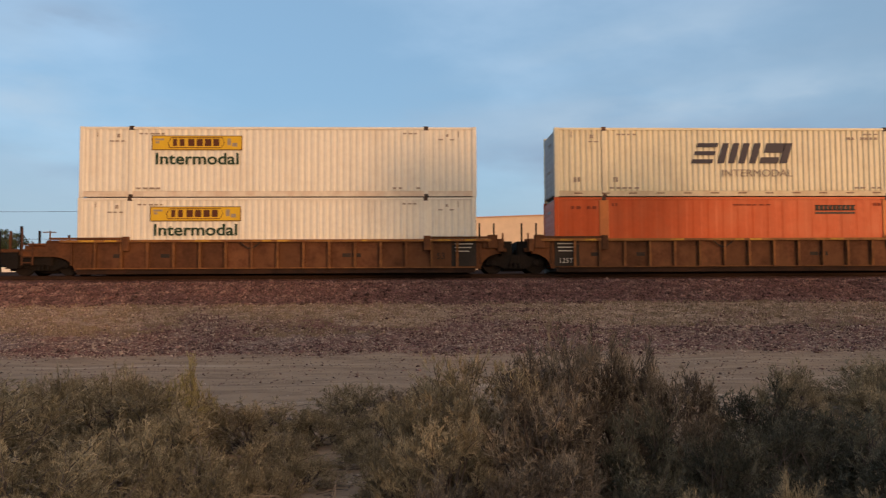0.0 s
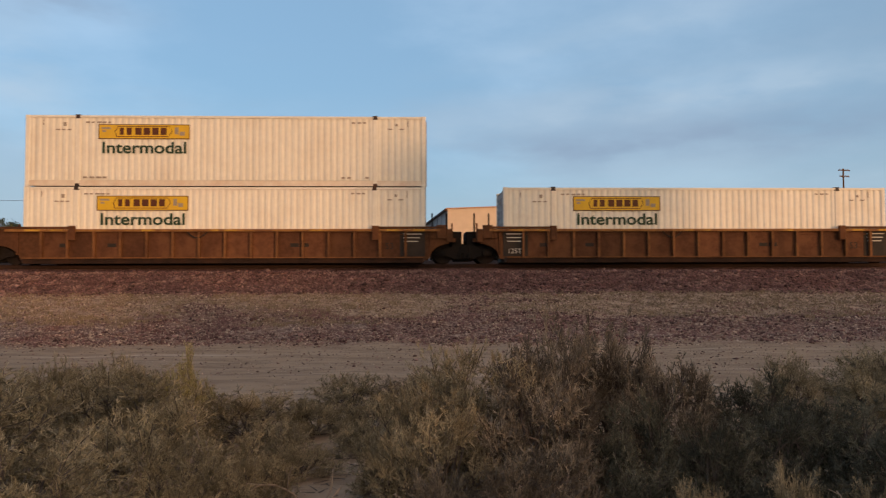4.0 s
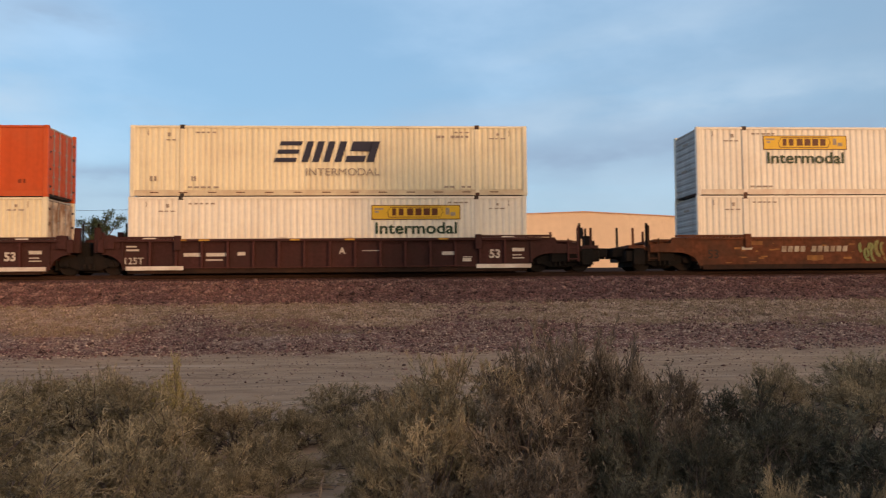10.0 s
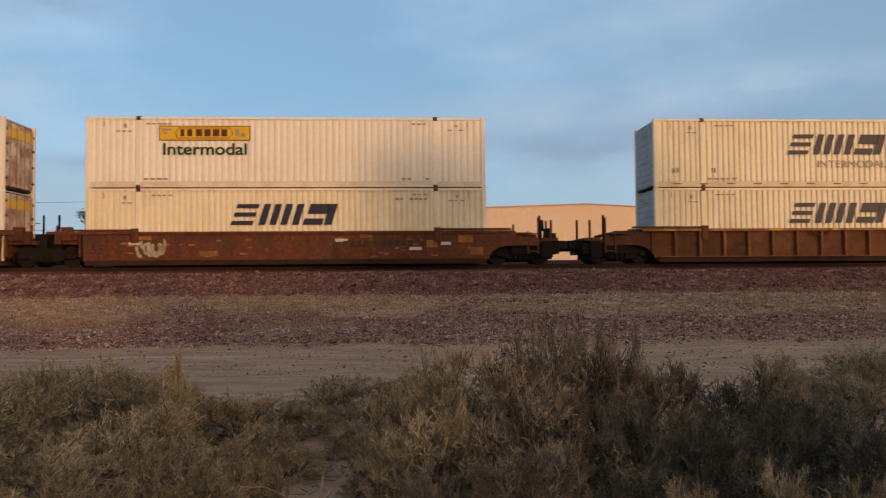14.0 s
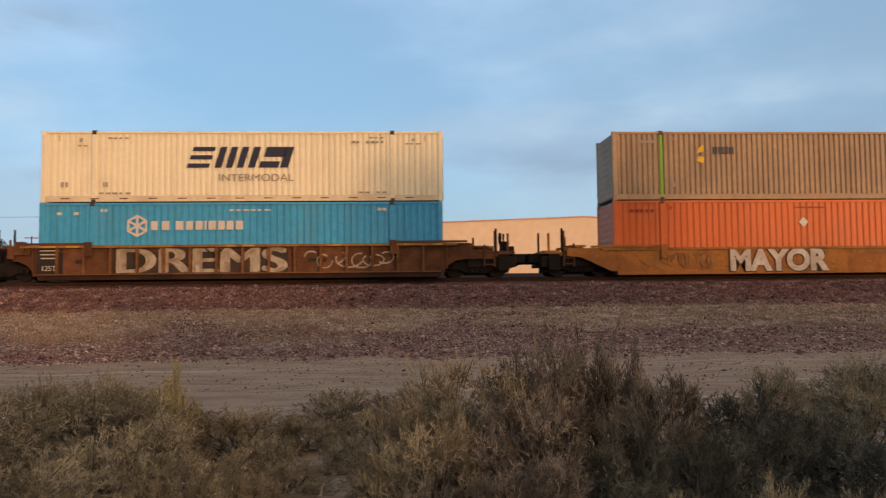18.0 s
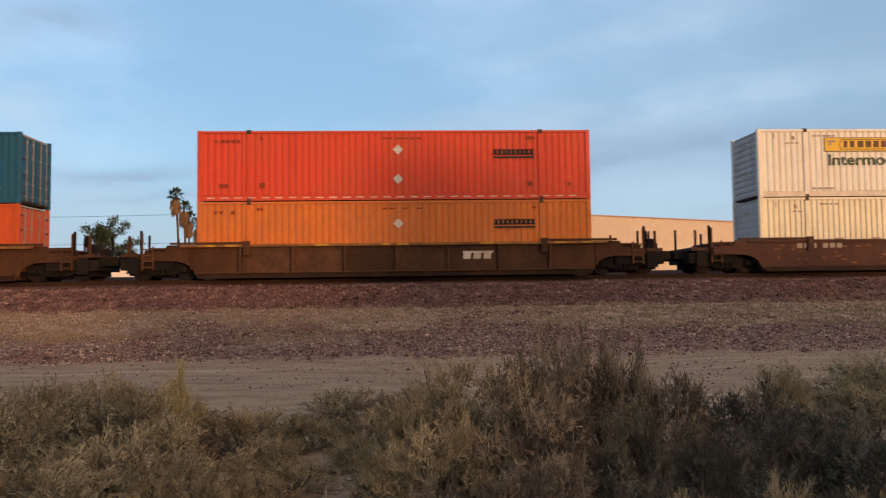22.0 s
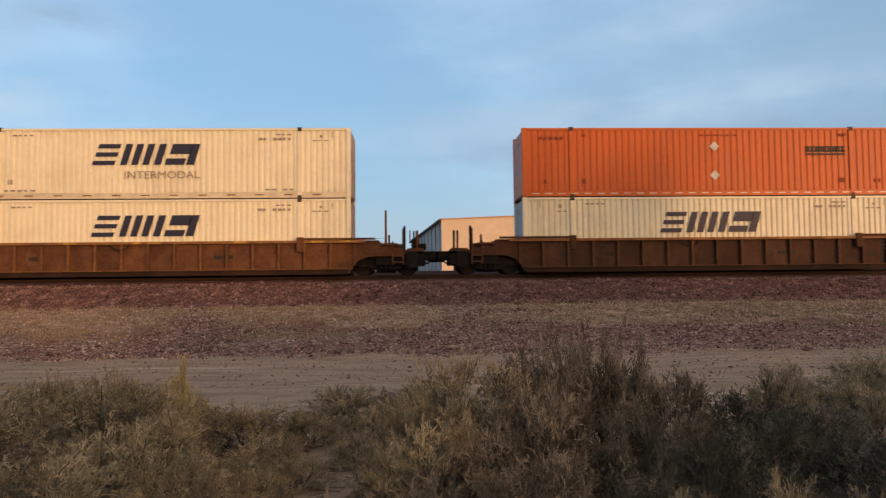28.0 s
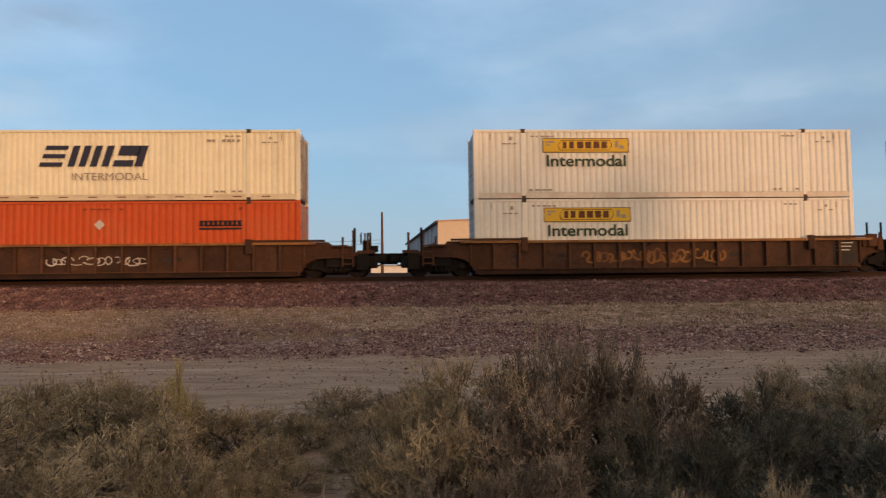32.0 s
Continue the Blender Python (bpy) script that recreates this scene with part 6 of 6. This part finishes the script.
def build_distance():
    build_warehouse()
    build_far_sheds()
    d = 75.0
    for (u, w), lean, seed in zip(((-0.307, 0.131), (-0.2957, 0.114), (-0.2895, 0.1), (-0.277, 0.09)), (-0.4, -0.2, -0.1, 0.2), (1, 2, 3, 4)):
        build_palm(u * (d + seed * 2) - lean, d + seed * 2, EYE + w * (d + seed * 2), lean, seed)
    d = 62.0
    build_tree("shade_tree", -0.4 * d, d, BEYOND, EYE + 0.1 * d - BEYOND, 4.4, 11, 8000, "broad dark green tree beyond the line", 0.1, clump=0.04)
    build_tree("shade_tree", -0.553 * (d + 4), d + 4, BEYOND, EYE + 0.085 * d - BEYOND, 3.0, 12, 6000, "small dark green tree beyond the line", 0.1, clump=0.04)
    d = 92.0
    build_pole(-0.2283 * d, d, EYE + 0.157 * d - BEYOND, EYE + 0.1076 * d - BEYOND, "brown wooden utility pole with crossarms and street lamp")
    build_pole(0.596 * 130, 130, EYE + 0.149 * 130 - BEYOND, EYE + 0.092 * 130 - BEYOND, "brown wooden utility pole with crossarms and street lamp")
    build_pole(-0.0298 * d, d, EYE + 0.1053 * d - BEYOND, 0, "short plain wooden utility pole", 0)
    build_pole(-0.4874 * 150, 150, EYE + 0.078 * 150 - BEYOND, 0, "far wooden utility pole with crossarm", 1)
    build_pole(0.594 * 175, 175, EYE + 0.1 * 175 - BEYOND, 0, "far wooden utility pole with crossarm", 1)
    for u, high, seed in ((0.562, 0.078, 21), (0.585, 0.082, 22), (0.602, 0.076, 23)):
        build_tree("far_tree", u * 150, 150, BEYOND, EYE + high * 150 - BEYOND, 2.2, seed, 1600, "small dark tree far beyond the line", 0.22, 0.2)
    build_wires()

# ---- desert shrubs before the line ----
def shrub_mesh(seed, plumes=30, branches=10, shoots=9, twigs=9):
    """A shrub about one metre in radius and height: bare stems that fork into separate plumes, each a loose fan of branches set with forked shoots and short blunt twigs."""
    rng = np.random.default_rng(seed)

    def unit(a):
        return a / np.linalg.norm(a, axis=1, keepdims=True)

    def blades(p, q, w, to_v, to_f, taper=0.6):
        side = np.cross(q - p, rng.normal(0, 1, p.shape))
        side *= w / (np.linalg.norm(side, axis=1, keepdims=True) + 1e-9)
        k = sum(len(x) for x in to_v)
        to_v.append(np.stack([p - side, p + side, q + side * taper, q - side * taper], 1).reshape(-1, 3))
        to_f.append(np.arange(4 * len(p)).reshape(-1, 4) + k)
    sv, sf, tv, tf = [], [], [], []
    la = np.arange(plumes) * 2.4 + rng.normal(0, 0.35, plumes)
    le = np.arcsin(np.clip((np.arange(plumes) + 0.5) / plumes + rng.normal(0, 0.08, plumes), 0.03, 0.98))
    ld = np.stack([np.cos(la) * np.cos(le), np.sin(la) * np.cos(le), np.sin(le)], 1)
    size = rng.uniform(0.2, 0.36, plumes)
    fork = ld * rng.uniform(0.36, 0.66, (plumes, 1))
    root = np.concatenate([rng.normal(0, 0.09, (plumes, 2)), np.zeros((plumes, 1))], 1)
    knee = (root + fork) * 0.5 + rng.normal(0, 0.05, (plumes, 3))
    for a, b, w in ((root, knee, 0.012), (knee, fork, 0.009)):
        for _ in range(2):
            blades(a, b, w, sv, sf, 0.8)
    axis = unit(ld * 0.9 + np.array([0, 0, 0.35]))
    n = plumes * branches
    own = np.repeat(np.arange(plumes), branches)
    out = unit(axis[own] + rng.normal(0, 0.6, (n, 3)))
    long = size[own] * rng.uniform(0.75, 1.25, n)
    start = fork[own] - ld[own] * rng.uniform(0, 0.12, (n, 1))
    bend = start + out * (long * 0.5)[:, None] + rng.normal(0, 0.02, (n, 3))
    way = unit(out + rng.normal(0, 0.25, (n, 3)) + np.array([0, 0, 0.2]))
    tip = bend + way * (long * 0.55)[:, None]
    tip[:, 2] = np.abs(tip[:, 2])
    blades(start, bend, 0.005, sv, sf)
    blades(bend, tip, 0.0035, sv, sf)
    m = n * shoots
    i = np.repeat(np.arange(n), shoots)
    t = rng.uniform(0, 1, m)[:, None] ** 0.8
    p = np.where(t < 0.3, start[i] + (bend - start)[i] * (0.5 + t * 1.6), bend[i] + (tip - bend)[i] * (t - 0.3) / 0.7)
    sway = unit(way[i] * 0.8 + rng.normal(0, 0.55, (m, 3)) + np.array([0, 0, 0.15]))
    q = p + sway * rng.uniform(0.04, 0.11, m)[:, None]
    blades(p, q, 0.0026, tv, tf)
    c = m * twigs
    j = np.repeat(np.arange(m), twigs)
    s = p[j] + (q - p)[j] * rng.uniform(0.1, 1.0, c)[:, None]
    tw = unit(sway[j] + rng.normal(0, 0.5, (c, 3)))
    blades(s, s + tw * rng.uniform(0.016, 0.05, c)[:, None], 0.0026, tv, tf, 0.75)
    return (np.concatenate(sv), np.concatenate(sf)), (np.concatenate(tv), np.concatenate(tf))


SHRUBS = [
    # x, y, radius, height, tone
    (-5.2, 8.6, 1.5, 0.66, "twig_olive"), (-3.5, 8.9, 1.3, 0.62, "twig_olive"), (-4.3, 7.0, 1.2, 0.78, "twig_olive"), (-2.7, 7.0, 1.1, 0.78, "twig_olive"), (-1.65, 7.4, 0.8, 0.55, "twig_olive"), (-2.3, 7.5, 0.42, 0.92, "twig_yellow"),
    (-3.2, 5.5, 1.1, 0.85, "twig_olive"), (-1.95, 5.6, 0.9, 0.82, "twig_olive"), (-2.4, 4.4, 0.9, 0.72, "twig_olive"), (-1.5, 4.9, 0.6, 0.6, "twig_olive"), (-3.5, 4.2, 0.8, 0.8, "twig_olive"),
    (-1.2, 6.5, 0.5, 0.4, "twig_olive"), (-0.45, 7.7, 0.55, 0.42, "twig_olive"), (-1.0, 7.6, 0.5, 0.4, "twig_olive"), (-0.95, 6.1, 0.42, 0.3, "twig_olive"), (-0.5, 6.9, 0.4, 0.3, "twig_olive"), (-1.15, 5.3, 0.4, 0.42, "twig_olive"), (-0.2, 5.5, 0.35, 0.4, "twig_olive"), (-3.0, 7.9, 0.5, 0.85, "twig_olive"), (-3.9, 8.2, 0.5, 0.8, "twig_olive"), (-4.9, 7.6, 0.5, 0.9, "twig_yellow"),
    (-0.75, 9.0, 0.8, 0.45, "twig_olive"), (-0.05, 9.4, 0.7, 0.42, "twig_brown"),
    (0.5, 6.2, 0.9, 1.06, "twig_olive"), (1.2, 6.6, 0.85, 1.3, "twig_brown"), (1.75, 6.8, 0.75, 1.32, "twig_brown"), (2.25, 6.4, 0.66, 0.98, "twig_brown"), (-0.05, 6.2, 0.5, 0.72, "twig_olive"),
    (0.2, 5.2, 0.62, 0.8, "twig_olive"), (0.95, 5.4, 0.75, 0.98, "twig_brown"), (1.6, 5.3, 0.6, 0.8, "twig_green"), (0.2, 7.4, 0.65, 0.82, "twig_olive"), (0.7, 4.3, 0.6, 0.66, "twig_brown"), (0.15, 4.4, 0.42, 0.5, "twig_brown"), (1.45, 4.4, 0.55, 0.56, "twig_green"), (2.0, 5.0, 0.5, 0.66, "twig_green"),
    (3.15, 6.8, 0.75, 0.7, "twig_green"), (3.5, 6.4, 0.62, 0.62, "twig_green"), (2.75, 5.5, 0.7, 0.7, "twig_green"), (3.35, 5.1, 0.8, 0.75, "twig_green"), (4.6, 9.0, 0.5, 0.72, "twig_olive"), (5.6, 8.8, 0.55, 0.66, "twig_olive"), (6.0, 9.2, 1.2, 0.72, "twig_olive"), (4.5, 7.0, 0.8, 0.72, "twig_olive"), (2.3, 4.4, 0.5, 0.5, "twig_green"), (4.1, 5.3, 0.8, 0.58, "twig_green"), (2.2, 4.25, 0.3, 0.56, "twig_olive"), (2.65, 4.1, 0.28, 0.48, "twig_olive"), (1.55, 4.1, 0.3, 0.5, "twig_olive"), (3.3, 4.2, 0.5, 0.6, "twig_green"), (6.4, 7.6, 1.1, 0.95, "twig_olive"),
]


def build_shrubs():
    kinds = {}
    tones = sorted({s[4] for s in SHRUBS})
    for k, tone in enumerate(tones):
        for v in range(3):
            stem, twig = shrub_mesh(10 * k + v)
            kinds[tone, v] = (sheet_mesh("shrub_stems", *stem, "stem"), sheet_mesh("shrub_twigs", *twig, tone))
    labels = {"twig_olive": "dusty olive desert shrub with fine upright twigs", "twig_brown": "dry grey-brown desert shrub with fine twigs", "twig_green": "dark grey-green desert shrub with fine twigs", "twig_yellow": "yellow-green desert shrub with fine upright sprays"}
    rng = random.Random(3)
    for i, (x, y, r, h, tone) in enumerate(SHRUBS):
        s = new("desert_shrub")
        tagged(s, labels[tone], "shrub", "desert shrubs by the road")
        s.matrix_basis = pose(x, y, lie(x, y) - 0.02, 0, 0, rng.uniform(0, 360))
        stem, twig = kinds[tone, i % 3]
        for name, me in (("woody_base", stem), ("foliage", twig)):
            ob = part(name, me, s)
            ob.scale = (1.08 * r, 1.08 * r, 1.14 * h)


def build_dead_branch(x, y, length, tilt, turn, seed):
    """A crooked dead limb with a few side sticks, stuck in the sand."""
    rng = random.Random(seed)
    b = new("dead_branch")
    tagged(b, "bare pale crooked dead branch among the shrubs", "branch", "dead branches among the shrubs")
    b.matrix_basis = pose(x, y, lie(x, y) - 0.02, 0, tilt, turn)

    def limb(at, way, ln, r, depth):
        pts, way = [Vector(at)], Vector(way)
        for _ in range(5):
            way = (way + Vector([rng.uniform(-0.3, 0.3) for _ in range(3)])).normalized()
            pts.append(pts[-1] + way * ln / 5)
        out = [tube(pts, r, 5)]
        if depth:
            for k in (2, 3, 4):
                side = (way + Vector([rng.uniform(-0.9, 0.9) for _ in range(3)])).normalized()
                out += limb(pts[k], side, ln * rng.uniform(0.3, 0.5), r * 0.6, depth - 1)
        return out
    piece("limb", "dead_limb%d" % seed, "stem_pale", b, lambda: joined(*limb((0, 0, 0), (0, 0, 1), length, 0.007, 2)))


def build_shade_row():
    """An unseen row of trees added behind the camera, to keep the low sun off the ground before the line."""
    # heights set by where sun and shade should fall on bank and train
    row = [(34, 18), (42, 18), (50, 17.5), (57, 17.5), (63, 17), (69, 17), (75, 16.8), (80.5, 14.9), (85.5, 14.7), (90, 15.0), (96, 17.2), (100.5, 17.2), (104, 27), (110, 17), (116, 17.2), (122, 17), (129, 18)]
    for k, (x, h) in enumerate(row):
        build_tree("windbreak_tree", x, -120 - 2.5 * (k % 2), 0, h, 5.5 if h < 20 else 1.0, 40 + k, 4200 if h < 20 else 600, "unseen tall green tree added to block the low sun", 0.75, 0.4)

build_ground()
build_train()
build_distance()
build_shrubs()
for k, (x, y, length, tilt, turn) in enumerate(((-1.9, 4.75, 0.5, 20, 20), (-1.7, 4.7, 0.45, -25, 60), (-0.72, 5.35, 0.55, 70, 200), (-0.85, 4.7, 0.5, 75, 30), (0.25, 4.45, 0.5, 35, 180), (0.6, 4.5, 0.45, -30, 90), (-1.3, 5.5, 0.6, 40, 150), (2.2, 4.2, 0.45, 15, 0))):
    build_dead_branch(x, y, length, tilt, turn, 70 + k)
build_shade_row()
build_track()
loose = np.random.default_rng(9)
tagged(scatter("ballast_stones", 36000, (-24, 27, 26.5, 29.5), 0.036, "stone", loose), "red-brown crushed ballast stones along the track", "ballast", kind="stuff")
tagged(scatter("bank_stones", 50000, (-20, 22, 17.6, 26.6), 0.026, "stone", loose, patchy=True), "loose red stones on the bank", "gravel", kind="stuff")
tagged(scatter("pale_pebbles", 30000, (-20, 22, 17.3, 26.6), 0.0195, "pebble", loose), "pale pebbles strewn on the bank", "gravel", kind="stuff")
tagged(scatter("bank_grit", 26000, (-20, 22, 20.6, 26.8), 0.016, "stone", loose), "dark red grit strewn over the dry grass", "gravel", kind="stuff")
tagged(tufts("dry_grass", 60000, (-20, 22, 20.6, 26.7), 0.085, loose), "short dry straw grass on the bank", "grass", kind="stuff")
tagged(scatter("ground_litter", 5000, (-6, 8, 5.0, 17.4), 0.011, "pebble", loose), "small stones strewn on the sandy ground", "gravel", kind="stuff")
tagged(litter("dead_twigs", 2600, (-4, 6, 4.6, 10.5), loose), "dead grey twigs lying on the sand", "twigs", kind="stuff")
tagged(scatter("foot_stones", 2600, (-14, 16, 12.5, 18.0), 0.019, "stone", loose, 0.5), "dark stones strewn on the sand at the foot of the bank", "gravel", kind="stuff")
motions()
